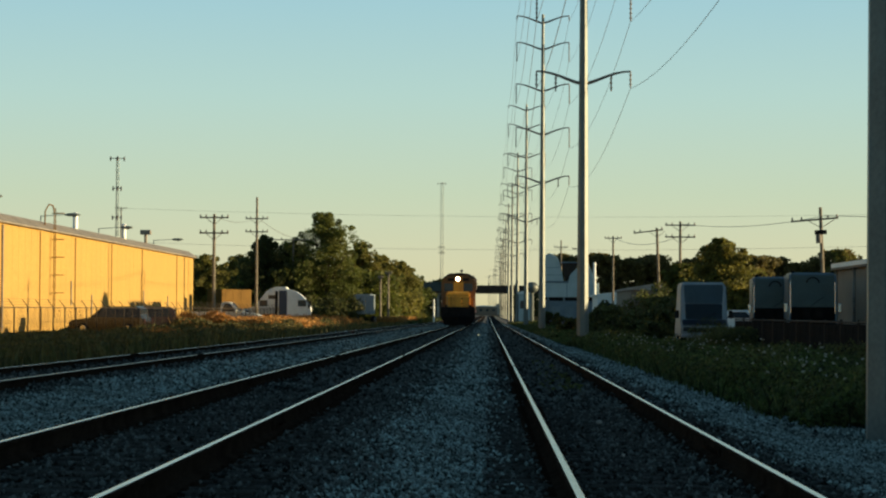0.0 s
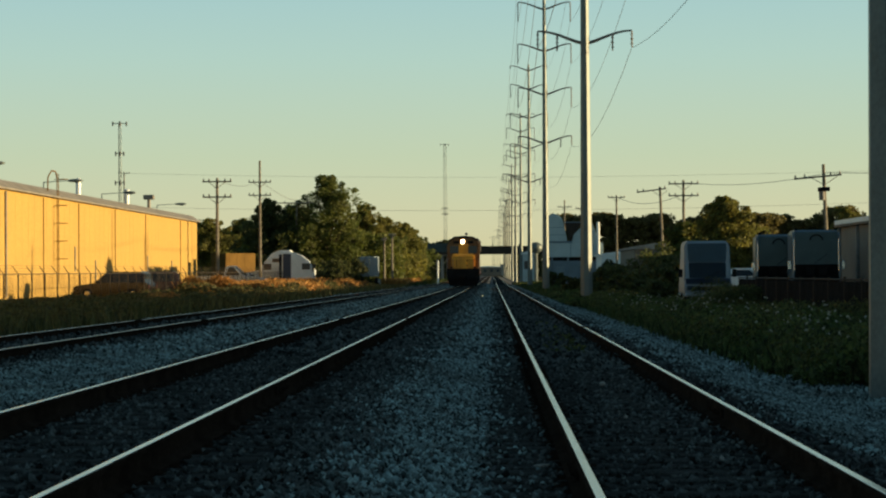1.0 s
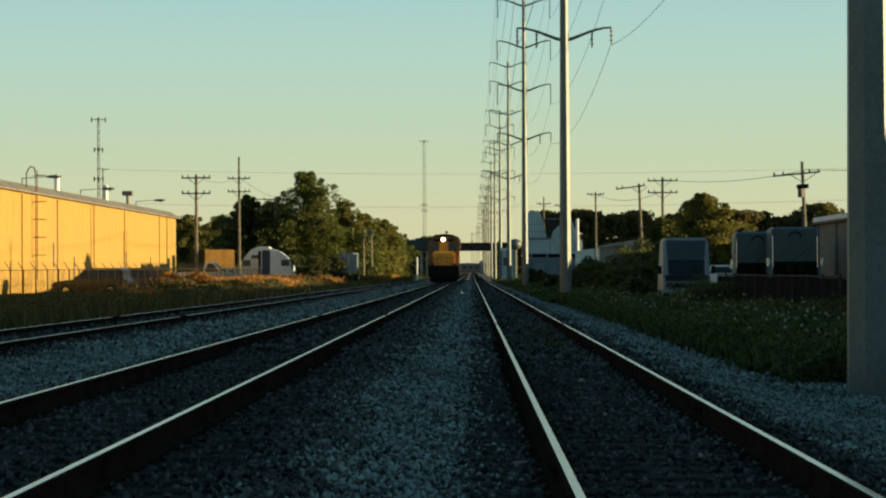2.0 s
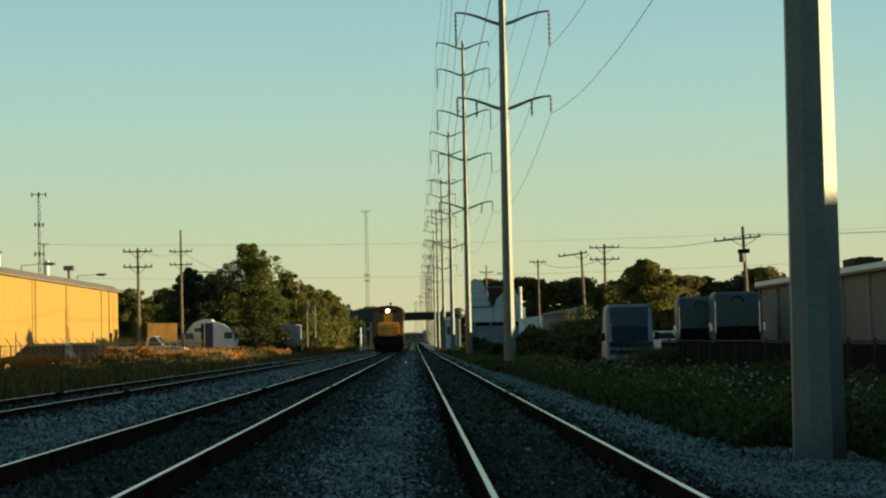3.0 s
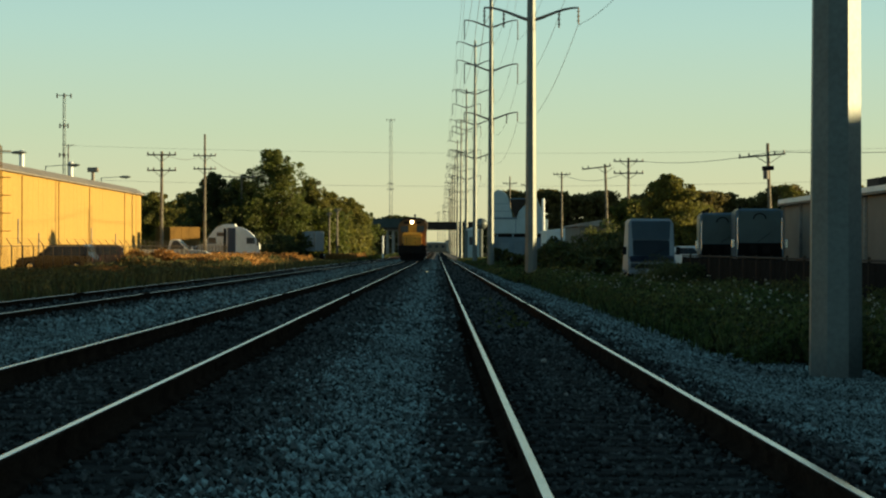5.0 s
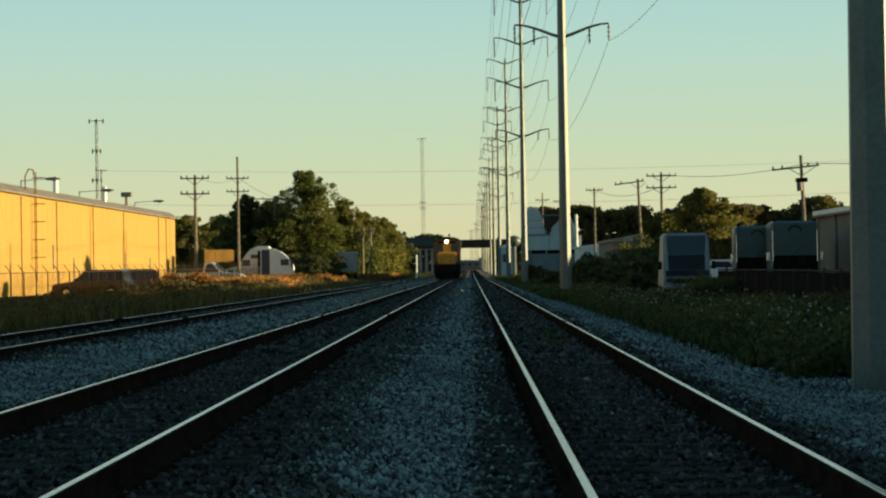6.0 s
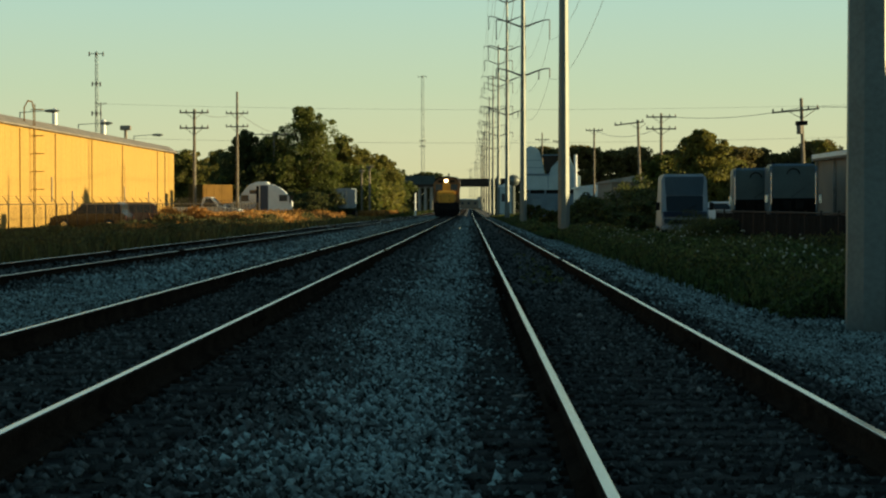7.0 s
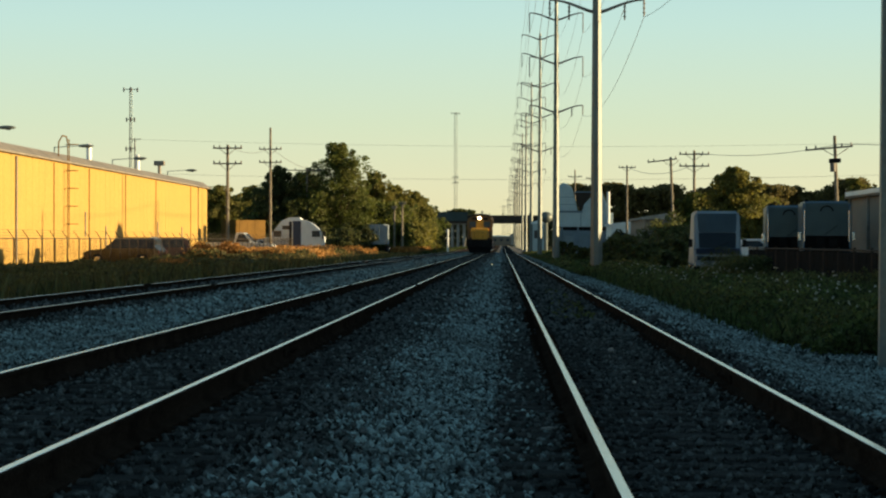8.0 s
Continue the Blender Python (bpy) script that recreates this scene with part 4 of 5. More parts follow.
def car(label, m, paint, length=4.7, width=1.85, height=1.62, kind="suv", lit=False):
    t = thing({"pickup": "pickup_truck", "suv": "car", "sedan": "car"}[kind], label, "pickup truck" if kind == "pickup" else "car", m)
    hw, L = width / 2, length / 2
    belt, roof = height * 0.60, height
    side = [(-L, 0.32), (-L + 0.05, belt * 0.72), (-L + 0.25, belt * 0.86), (-L * 0.42, belt), (L - 0.12, belt), (L, belt * 0.8), (L - 0.02, 0.34), (L - 0.3, 0.24), (-L + 0.25, 0.22)]
    bm = prism(side, -hw, hw)
    bmesh.ops.bevel(bm, geom=[e for e in bm.edges if abs(e.verts[0].co.x - e.verts[1].co.x) < 0.01], offset=0.07, segments=2, affect="EDGES")
    part("body", bm, paint, t)
    back = {"suv": L - 0.2, "sedan": L * 0.55, "pickup": L * 0.15}[kind]
    top = [(-L * 0.45, belt - 0.02), (-L * 0.14, roof - 0.06), (-L * 0.05, roof), (back - 0.45, roof), (back - 0.2, roof - 0.08), (back, belt - 0.02)]
    bm = prism(top, -hw * 0.9, hw * 0.9)
    for v in bm.verts:
        if v.co.z > belt + 0.1:
            v.co.x *= 0.86
    part("cabin", bm, paint, t)
    for s in (-1, 1):
        q = [(-L * 0.34, belt + 0.03), (-L * 0.13, roof - 0.13), (back - 0.5, roof - 0.13), (back - 0.22, belt + 0.03)]
        bm = bmesh.new()
        bm.faces.new([bm.verts.new((s * hw * (0.915 if z < belt + 0.1 else 0.80), y, z)) for y, z in q])
        bmesh.ops.solidify(bm, geom=bm.faces[:], thickness=0.02)
        part("side_window", bm, M_GLASS, t)
        part("headlight", box(s * hw * 0.68 - 0.18, s * hw * 0.68 + 0.18, -L - 0.005, -L + 0.08, belt * 0.62, belt * 0.78, bevel=0.02), M_CHROME, t)
        part("tail_light", box(s * hw * 0.82 - 0.1, s * hw * 0.82 + 0.1, L - 0.06, L + 0.02, belt * 0.66, belt * 0.92, bevel=0.02), M_TAIL if lit else M_RED, t)
        part("mirror", box(s * (hw + 0.1) - 0.1, s * (hw + 0.1) + 0.1, -L * 0.36, -L * 0.36 + 0.1, belt + 0.02, belt + 0.18, bevel=0.02), paint, t)
    bm = bmesh.new()
    bm.faces.new([bm.verts.new(p) for p in ((-hw * 0.82, -L * 0.44, belt + 0.02), (hw * 0.82, -L * 0.44, belt + 0.02), (hw * 0.72, -L * 0.165, roof - 0.1), (-hw * 0.72, -L * 0.165, roof - 0.1))])
    bmesh.ops.solidify(bm, geom=bm.faces[:], thickness=0.03)
    part("windscreen", bm, M_GLASS, t)
    part("rear_window", box(-hw * 0.66, hw * 0.66, back - 0.16, back - 0.08, belt + 0.1, roof - 0.18), M_GLASS, t)
    part("front_bumper", box(-hw * 0.96, hw * 0.96, -L - 0.07, -L + 0.1, 0.28, 0.5, bevel=0.04), M_DARK if kind != "pickup" else M_CHROME, t)
    part("rear_bumper", box(-hw * 0.96, hw * 0.96, L - 0.1, L + 0.08, 0.3, 0.54, bevel=0.04), paint, t)
    if kind == "pickup":
        part("load_bed", box(-hw * 0.86, hw * 0.86, back + 0.1, L - 0.1, belt - 0.005, belt + 0.03), M_DARK, t)
    r = height * 0.215
    for s in (-1, 1):
        for y in (-L * 0.6, L * 0.58):
            wheel(t, s * (hw - 0.1), y, r)
    return t


YARD = -0.28        # the yard's level behind the left fence
car("dark charcoal minivan parked behind the fence", pose(-24.0, 136, YARD - 0.1, 0, 0, -98), M_CHARCOAL, 5.0, 1.95, 1.78, "suv")
car("dark red sport utility car with a glowing tail lamp", pose(-23.6, 147, YARD - 0.1, 0, 0, -84), M_RED, 4.7, 1.9, 1.80, "suv", True)
car("white pickup truck parked in the yard", pose(-25.9, 212, -0.4, 0, 0, 84), M_WHITE, 7.0, 2.0, 2.45, "pickup")
car("white pickup truck parked in the yard", pose(-26.0, 226, -0.4, 0, 0, 80), M_WHITE, 5.6, 2.0, 1.75, "pickup")
car("white sedan parked facing the tracks", pose(17.3, 146, -0.05, 0, 0, 72), M_WHITE, 4.5, 1.8, 1.45, "sedan")


def tractor(label, m, paint, stripe=None, height=3.9, hood=True, sleeper=True):
    """A long-haul tractor unit with a roof fairing and a sleeper."""
    t = thing("semi_truck", label, "truck", m)
    part("chassis", box(-0.45, 0.45, -2.6, 4.4, 0.7, 1.0, bevel=0.02), M_DARK, t)
    bm = prism([(-3.1, 0.55), (-3.15, 1.35), (-3.0, 1.62), (-1.45, 1.95), (-1.45, 0.55)], -1.05, 1.05)
    bmesh.ops.bevel(bm, geom=bm.edges[:], offset=0.10, segments=2, affect="EDGES")
    if hood:
        part("hood", bm, paint, t)
    else:
        bm.free()
    f = height
    bm = prism([(-1.5, 0.6), (-1.5, 1.95), (-0.95, 2.75), (-0.2, f - 0.35), (0.7, f), (1.9, f - 0.02), (1.95, 0.6)], -1.22, 1.22)
    bmesh.ops.bevel(bm, geom=bm.edges[:], offset=0.12, segments=2, affect="EDGES")
    part("cab", bm, paint, t)
    bm = bmesh.new()
    bm.faces.new([bm.verts.new(p) for p in ((-1.02, -1.53, 1.98), (1.02, -1.53, 1.98), (0.98, -1.02, 2.70), (-0.98, -1.02, 2.70))])
    bmesh.ops.solidify(bm, geom=bm.faces[:], thickness=0.04)
    part("windscreen", bm, M_GLASS, t)
    for s in (-1, 1):
        part("door_window", box(s * 1.225 - 0.012, s * 1.225 + 0.012, -1.05, -0.2, 1.95, 2.6, bevel=0.01), M_GLASS, t)
        if sleeper:
            part("sleeper_window", box(s * 1.225 - 0.012, s * 1.225 + 0.012, -0.1, 0.7, 2.75, 3.15, bevel=0.01), M_GLASS, t)
        part("mirror", box(s * 1.5 - 0.1, s * 1.5 + 0.1, -1.45, -1.3, 1.75, 2.55, bevel=0.03), M_DARK, t)
        part("exhaust_stack", rod((s * 0.9, 2.15, 0.9), (s * 0.9, 2.15, f - 0.2), 0.08, 0.08, 8), M_DARK, t)
        part("fuel_tank", rod((s * 0.95, -0.4, 0.75), (s * 0.95, 1.4, 0.75), 0.32, 0.32, 12), M_CHROME, t)
        fy = 0.0 if hood else 1.62
        part("headlight", box(s * 0.82 - 0.16, s * 0.82 + 0.16, -3.17 + fy, -3.05 + fy, 0.95, 1.2, bevel=0.03), M_CHROME, t)
        # dark band on the cab side, put there for the gap between two trucks
        if stripe:
            part("gap_band", box(s * 1.222 - 0.006, s * 1.222 + 0.006, 0.95, 1.8, 1.0, f - 0.14), stripe, t, "dark blue band drawn for the gap between the cabs")
        for y in (-2.2 + fy, 2.7, 3.8):
            wheel(t, s * 1.0, y, 0.5, 0.32)
    part("grille", box(-0.55, 0.55, -3.19 + fy, -3.08 + fy, 0.75, 1.4, bevel=0.03), M_DARK, t)
    part("bumper", box(-1.15, 1.15, -3.3 + fy, -3.0 + fy, 0.35, 0.68, bevel=0.05), M_CHROME, t)
    part("fifth_wheel", rod((0, 3.2, 1.0), (0, 3.2, 1.12), 0.5, 0.5, 14), M_DARK, t)
    return t


tractor("white sleeper-cab semi truck with a tall fairing", pose(-23.4, 230, YARD, 0, 0, -90), M_WHITE, None, 4.05)
tractor("white semi truck with the dark gap between cabs drawn on its side", pose(-20.2, 226, YARD, 0, 0, 91), M_WHITE, M_NAVY, 3.75, False, False)


def box_trailer(label, m, paint, length, height=4.0, width=2.5):
    t = thing("box_trailer", label, "trailer", m)
    part("box", box(-width / 2, width / 2, 0, length, 1.15, height, bevel=0.04), paint, t)
    for i in range(int(length / 1.2)):
        for s in (-1, 1):
            part("side_post", box(s * width / 2 - 0.02, s * width / 2 + 0.02, 0.5 + i * 1.2, 0.58 + i * 1.2, 1.2, height - 0.08), paint, t)
    for s in (-1, 1):
        part("rear_door", box(s * 0.61 - 0.59, s * 0.61 + 0.59, -0.05, 0.002, 1.25, height - 0.12, bevel=0.015), paint, t)
        part("door_bar", rod((s * 0.25, -0.08, 1.3), (s * 0.25, -0.08, height - 0.2), 0.025, 0.025, 6), M_CHROME, t)
        for y in (1.2, 2.4):
            wheel(t, s * 0.98, y, 0.5, 0.4)
        part("landing_leg", rod((s * 0.8, length - 2.5, 0), (s * 0.8, length - 2.5, 1.15), 0.07, 0.07, 6), M_DARK, t)
    part("underride_guard", box(-1.1, 1.1, -0.02, 0.08, 0.5, 0.62), M_DARK, t)
    return t


box_trailer("ochre box trailer parked in the yard", pose(-31.2, 244, YARD, 0, 0, -40), M_CONTAINER, 4.6, 3.9)
box_trailer("pale grey box trailer beside the trees", pose(-14.0, 240, YARD, 0, 0, -3), M_SILVER, 5.0, 3.4, 1.6)


def step_van(label, m, paint, upper, height, width=2.1):
    """A tall flat-fronted van: a big screen in a pale frame over a dark grille and a bright bumper."""
    t = thing("delivery_van", label, "van", m)
    hw = width / 2
    bm = prism([(0.0, 0.45), (-0.05, 1.2), (0.12, height - 0.25), (0.4, height), (5.4, height), (5.5, 0.45)], -hw, hw)
    bmesh.ops.bevel(bm, geom=bm.edges[:], offset=0.11, segments=3, affect="EDGES")
    part("body", bm, paint, t)
    mid = 0.45 + (height - 0.45) * 0.44

    def front(y):
        return -0.05 + (0.17) * max(0.0, (y - 1.2)) / max(0.1, height - 1.45)
    for nm, z0, z1, ma, ins in (("windscreen", mid, height - 0.13, upper, 0.10), ("front_panel", 0.66, mid - 0.03, M_DARK, 0.07)):
        bm = bmesh.new()
        bm.faces.new([bm.verts.new(p) for p in ((-hw + ins, front(z0) - 0.03, z0), (hw - ins, front(z0) - 0.03, z0), (hw - ins * 1.2, front(z1) - 0.02, z1), (-hw + ins * 1.2, front(z1) - 0.02, z1))])
        bmesh.ops.solidify(bm, geom=bm.faces[:], thickness=0.05)
        part(nm, bm, ma, t)
    part("grille", box(-0.5, 0.5, -0.13, -0.05, 0.8, 1.15, bevel=0.02), M_DARK, t)
    part("bumper", box(-hw, hw, -0.25, 0.02, 0.44, 0.62, bevel=0.05), M_CHROME, t, "bright metal bumper")
    part("wiper", rod((-0.1, -0.12, mid + 0.03), (0.55, -0.06, mid + 0.5), 0.012, 0.012, 4), M_DARK, t)
    for s in (-1, 1):
        part("headlight", rod((s * (hw - 0.28), -0.06, 0.95), (s * (hw - 0.28), -0.13, 0.95), 0.12, 0.11, 12), M_GLASS, t)
        part("mirror", box(s * (hw + 0.16) - 0.09, s * (hw + 0.16) + 0.09, 0.0, 0.1, mid - 0.3, mid + 0.15, bevel=0.03), M_CHROME, t)
        part("side_window", box(s * hw - 0.012 * s - 0.012, s * hw - 0.012 * s + 0.024, 0.55, 1.35, mid, height - 0.35, bevel=0.01), M_GLASS, t)
        for y in (0.95, 4.4):
            wheel(t, s * (hw - 0.14), y, 0.36)
    return t


def panel_van(label, m, height, width):
    """A high-roofed van: rounded shoulders, a blue-coloured sky reflection over a dark screen, a short sloping hood."""
    t = thing("delivery_van", label, "van", m)
    hw = width / 2

    def narrow(bm):
        for v in bm.verts:
            v.co.x *= 1.0 - 0.05 * max(0.0, (v.co.z - 0.5) / (height - 0.5)) - (0.07 if v.co.z > height - 0.12 else 0.0)
        return bm
    bm = prism([(-0.55, 0.5), (-0.6, 0.86), (-0.42, 1.02), (0.0, 1.14), (0.28, 1.9), (0.5, height - 0.2), (0.75, height), (5.4, height), (5.5, 0.45)], -hw, hw)
    bmesh.ops.recalc_face_normals(bm, faces=bm.faces[:])
    bmesh.ops.bevel(bm, geom=bm.edges[:], offset=0.07, segments=3, affect="EDGES")
    part("body", narrow(bm), M_SILVER, t)

    def sheet(pts, inset):
        bm = bmesh.new()
        (ya, za), (yb, zb) = pts
        n = 6
        lo = [bm.verts.new(((hw - inset) * (2 * i / n - 1), ya - 0.05 + 0.06 * (2 * i / n - 1) ** 2, za)) for i in range(n + 1)]
        hi = [bm.verts.new(((hw - inset) * (2 * i / n - 1), yb - 0.05 + 0.06 * (2 * i / n - 1) ** 2, zb)) for i in range(n + 1)]
        for i in range(n):
            bm.faces.new((lo[i], lo[i + 1], hi[i + 1], hi[i]))
        bmesh.ops.solidify(bm, geom=bm.faces[:], thickness=0.04)
        return narrow(bm)
    part("windscreen", sheet(((0.0, 1.12), (0.28, 1.89)), 0.07), M_GLASS, t)
    # slate blue here is the sky mirrored in the upper screen
    part("upper_screen", sheet(((0.285, 1.91), (0.51, height - 0.12)), 0.09), M_SLATEBLUE, t, "upper screen with the sky's reflection in its blue colour")
    part("hood", sheet(((-0.56, 0.97), (-0.02, 1.19)), 0.07), M_NAVY, t, "dark sloping hood")
    part("grille", box(-0.72, 0.72, -0.66, -0.55, 0.66, 0.84, bevel=0.02), M_DARK, t)
    part("bumper", box(-hw + 0.02, hw - 0.02, -0.72, -0.4, 0.40, 0.56, bevel=0.06), M_SILVER, t, "pale bumper")
    part("wiper", rod((-0.1, -0.06, 1.2), (0.55, 0.04, 1.5), 0.012, 0.012, 4), M_DARK, t)
    for s in (-1, 1):
        part("headlight", box(s * (hw - 0.28) - 0.17, s * (hw - 0.28) + 0.17, -0.64, -0.45, 0.68, 0.88, bevel=0.05), M_GLASS, t)
        part("mirror", box(s * (hw + 0.13) - 0.09, s * (hw + 0.13) + 0.09, 0.1, 0.2, 1.25, 1.6, bevel=0.03), M_DARK, t)
        for y in (0.35, 4.4):
            wheel(t, s * (hw - 0.14), y, 0.36)
    return t


panel_van("silver-grey high-roofed delivery van with a dark windscreen", pose(9.5, 95, -0.32, 0, 0, -2.5), 2.86, 2.1)


def cab_details(van, z, w):
    """The arched roof badge, grab rails and lower grille of a parked truck's front."""
    bm = bmesh.new()
    pts = [Vector((0.32 * math.cos(math.pi * k / 8), 0.06, z - 0.55 + 0.28 * math.sin(math.pi * k / 8))) for k in range(9)]
    tube(bm, pts, [0.035] * 9, 6)
    part("arched_trim", bm, M_DARK, van)
    for s in (-1, 1):
        part("grab_rail", rod((s * (w / 2 - 0.08), -0.12, 1.5), (s * (w / 2 - 0.08), 0.0, z - 0.5), 0.03, 0.03, 6), M_CHROME, van)
        part("lower_vent", box(s * 0.32 - 0.2, s * 0.32 + 0.2, -0.15, -0.07, 1.25, 1.65, bevel=0.02), M_DARK, van)
        part("roof_marker", box(s * (w / 2 - 0.2) - 0.08, s * (w / 2 - 0.2) + 0.08, 0.2, 0.4, z - 0.02, z + 0.08, bevel=0.02), M_DARK, van)


van_a = step_van("blue-grey parked truck with a rounded cab front", pose(16.85, 112, -0.3, 0, 0, -5), M_SLATEBLUE, M_TEAL, 3.62, 2.45)
van_b = step_van("blue-grey parked truck beside a matching one", pose(15.7, 118, -0.3, 0, 0, -5), M_SLATEBLUE, M_TEAL, 3.5, 2.45)


cab_details(van_a, 3.62, 2.45)
cab_details(van_b, 3.5, 2.45)


# ---- far buildings ----
def grain_mill():
    t = thing("grain_mill", "pale blue stepped mill building with a tapered silo and hoppers", "building", pose(0, 350, -0.4))
    part("lower_block", box(9.6, 17.6, 0, 12, -0.6, 3.5, bevel=0.04), M_BLUE, t, "blue-grey lower storey")
    # solid black box between the storeys: the shade in the opening, built as a shape
    part("storey_shade_band", box(9.4, 17.8, 0.3, 11.8, 3.5, 4.1), M_DARK, t, "shade of the open storey as a dark solid band")
    for x in (9.7, 12.3, 14.9, 17.5):
        part("post", box(x - 0.14, x + 0.14, 0.05, 0.33, 3.5, 4.1), M_MILL, t)
    part("upper_block", box(8.9, 18.0, -0.2, 12, 4.1, 6.4, bevel=0.04), M_PALEBLUE, t, "pale upper storey")
    part("wall_seam", box(12.7, 12.8, -0.24, -0.19, 4.15, 6.35), M_BLUE, t)
    part("parapet", box(8.8, 13.0, -0.3, 12.1, 6.4, 6.7), M_BLUE, t)
    bm = prism([(8.95, 6.6), (12.3, 6.6), (11.6, 9.8), (11.2, 10.7), (10.3, 11.3), (9.4, 11.1), (8.95, 10.5)], 0.8, 4.2, None, "y")
    bmesh.ops.recalc_face_normals(bm, faces=bm.faces[:])
    bmesh.ops.bevel(bm, geom=bm.edges[:], offset=0.18, segments=2, affect="EDGES")
    silo = part("silo", bm, M_PALEBLUE, t, "pale tapered silo with a rounded top")
    for z in (7.7, 8.9):
        part("band", box(8.9, 12.2 - 0.22 * (z - 6.6), 0.74, 0.80, z, z + 0.07), M_MILL, silo)
    part("hopper", prism([(12.5, 7.2), (12.8, 6.65), (13.2, 7.2), (14.6, 9.7), (11.9, 9.7)], 1.4, 3.0, None, "y"), M_DARKSTEEL, t, "dark funnel-shaped hopper")
    part("hopper_rim", box(11.8, 14.7, 1.3, 3.1, 9.7, 9.9, bevel=0.03), M_BLUE, t)
    bm = prism([(12.9, 6.3), (17.2, 6.3), (17.1, 7.6), (16.5, 9.0), (16.0, 10.5), (15.2, 10.7), (14.6, 9.0), (13.3, 7.8)], 0.2, 3.8, None, "y")
    bmesh.ops.recalc_face_normals(bm, faces=bm.faces[:])
    bmesh.ops.bevel(bm, geom=bm.edges[:], offset=0.12, segments=2, affect="EDGES")
    part("cone_silo", bm, M_PALEBLUE, t, "pale sloping silo")
    part("vent_pipe", rod((17.2, -0.5, 3.0), (17.2, -0.5, 9.8), 0.30, 0.26, 10), M_WHITE, t, "white upright pipe")
    part("pipe_elbow", rod((17.2, -0.5, 4.4), (17.9, -0.5, 3.5), 0.3, 0.3, 8), M_WHITE, t)
    part("side_annex", box(8.3, 9.9, -0.9, -0.1, -0.6, 3.6), M_SLATEBLUE, t, "dark blue annex")
    for x in (11.0, 13.2, 15.4):
        part("loading_door", box(x - 0.7, x + 0.7, -0.05, 0.02, -0.5, 2.6, bevel=0.02), M_MILL, t)
    return t


grain_mill()


def shed(name, label, x0, x1, y0, y1, h, wall, roof, windows=0):
    t = thing(name, label, "building", pose(0, 0, -0.4))
    part("wall", box(x0, x1, y0, y1, -0.2, h), wall, t)
    part("roof", prism([(x0 - 0.3, h), (x1 + 0.3, h), (x1 + 0.3, h + 0.25), ((x0 + x1) / 2, h + 0.7), (x0 - 0.3, h + 0.25)], y0 - 0.3, y1 + 0.3, None, "y"), roof, t)
    for i in range(windows):
        u = x0 + (x1 - x0) * (i + 0.5) / windows
        part("window", box(u - 0.8, u + 0.8, y0 - 0.05, y0 + 0.02, h * 0.45, h * 0.75), M_GLASS, t)
    return t


shed("low_shed", "long low white shed behind the bank", 15.2, 22.0, 300, 315, 3.9, M_WHITE, M_WHITE, 3)
shed("low_shed", "tan roofed shed on the bank behind dark bushes", 15.6, 20.6, 236, 262, 4.1, M_BEIGE, M_CONCRETE, 0)
# only part of this roof is known; the added length shades the tracks
shed("low_shed", "grey roofed shed behind the trucks, lengthened to shade the line", 25.0, 50.0, 128.5, 345, 3.7, M_ROOFMETAL, M_ROOFMETAL, 0)
shed("depot", "small pale depot building beside the poles", 5.9, 8.1, 420, 430, 5.2, M_PALEBLUE, M_WHITE, 1)
shed("far_building", "reddish far building beyond the overpass", -10, 5, 1250, 1290, 5.0, M_BEIGE, M_WHITE, 4)
shed("far_building", "pale far building beyond the overpass", 5, 26, 1400, 1450, 7.0, M_CONCRETE, M_CONCRETE, 4)
tank = thing("water_tank", "round grey tank on a short stand", "tank", pose(8.2, 405, -0.4))
part("stand", rod((0, 0, 0), (0, 0, 5.4), 0.35, 0.35, 8), M_GALV, tank)
bm = bmesh.new()
bmesh.ops.create_uvsphere(bm, u_segments=16, v_segments=10, radius=1.25, matrix=Matrix.Translation((0, 0, 6.3)) @ Matrix.Diagonal((1, 1, 0.85, 1)))
part("vessel", bm, M_GALV, tank, smooth=True)


def overpass():
    t = thing("overpass", "dark road overpass on concrete columns across the tracks", "bridge", pose(0, 650, 0))
    part("deck", box(-70, 60, -5, 5, 7.6, 8.8, bevel=0.05), M_DARKSTEEL, t)
    for y in (-4.9, 4.9):
        part("girder", box(-26, 40, y - 0.3, y + 0.3, 6.9, 7.6), M_DARKSTEEL, t, "dark steel girder")
        part("parapet", box(-70, 60, y - 0.15, y + 0.15, 8.8, 9.3), M_DARKSTEEL, t)
        part("approach_wall", box(-70, -10.6, y - 0.2, y + 0.2, 7.5, 10.2), M_APPROACH, t)
        for i in range(30):
            part("railing_post", box(-60 + i * 4.0, -59.8 + i * 4.0, y - 0.08, y + 0.08, 9.3, 9.9), M_DARKSTEEL, t)
    for x in (-15.2, -13.4, -11.6, 9.5, 11.5):
        for y in (-3.8, 3.8):
            part("column", rod((x, y, -0.6), (x, y, 6.9), 0.42, 0.42, 12), M_CONCRETE, t)
    part("abutment", prism([(-70, -0.5), (-17.5, -0.5), (-24, 7.3), (-70, 7.3)], -4.4, 4.4, None, "y"), M_APPROACH, t)
    part("abutment", prism([(60, -0.5), (18.5, -0.5), (24, 7.3), (60, 7.3)], -4.4, 4.4, None, "y"), M_CONCRETE, t)
    part("pier_cap", box(-16, -10.8, -4.4, 4.4, 6.5, 6.9), M_CONCRETE, t)
    return t


overpass()


def signal_cabinet(x, y, z, h, label):
    t = thing("signal_post", label, "post", pose(x, y, z))
    part("post", rod((0, 0, -0.2), (0, 0, h), 0.16, 0.14, 8), M_WHITE, t)
    part("cap", rod((0, 0, h), (0, 0, h + 0.12), 0.2, 0.1, 8), M_WHITE, t)


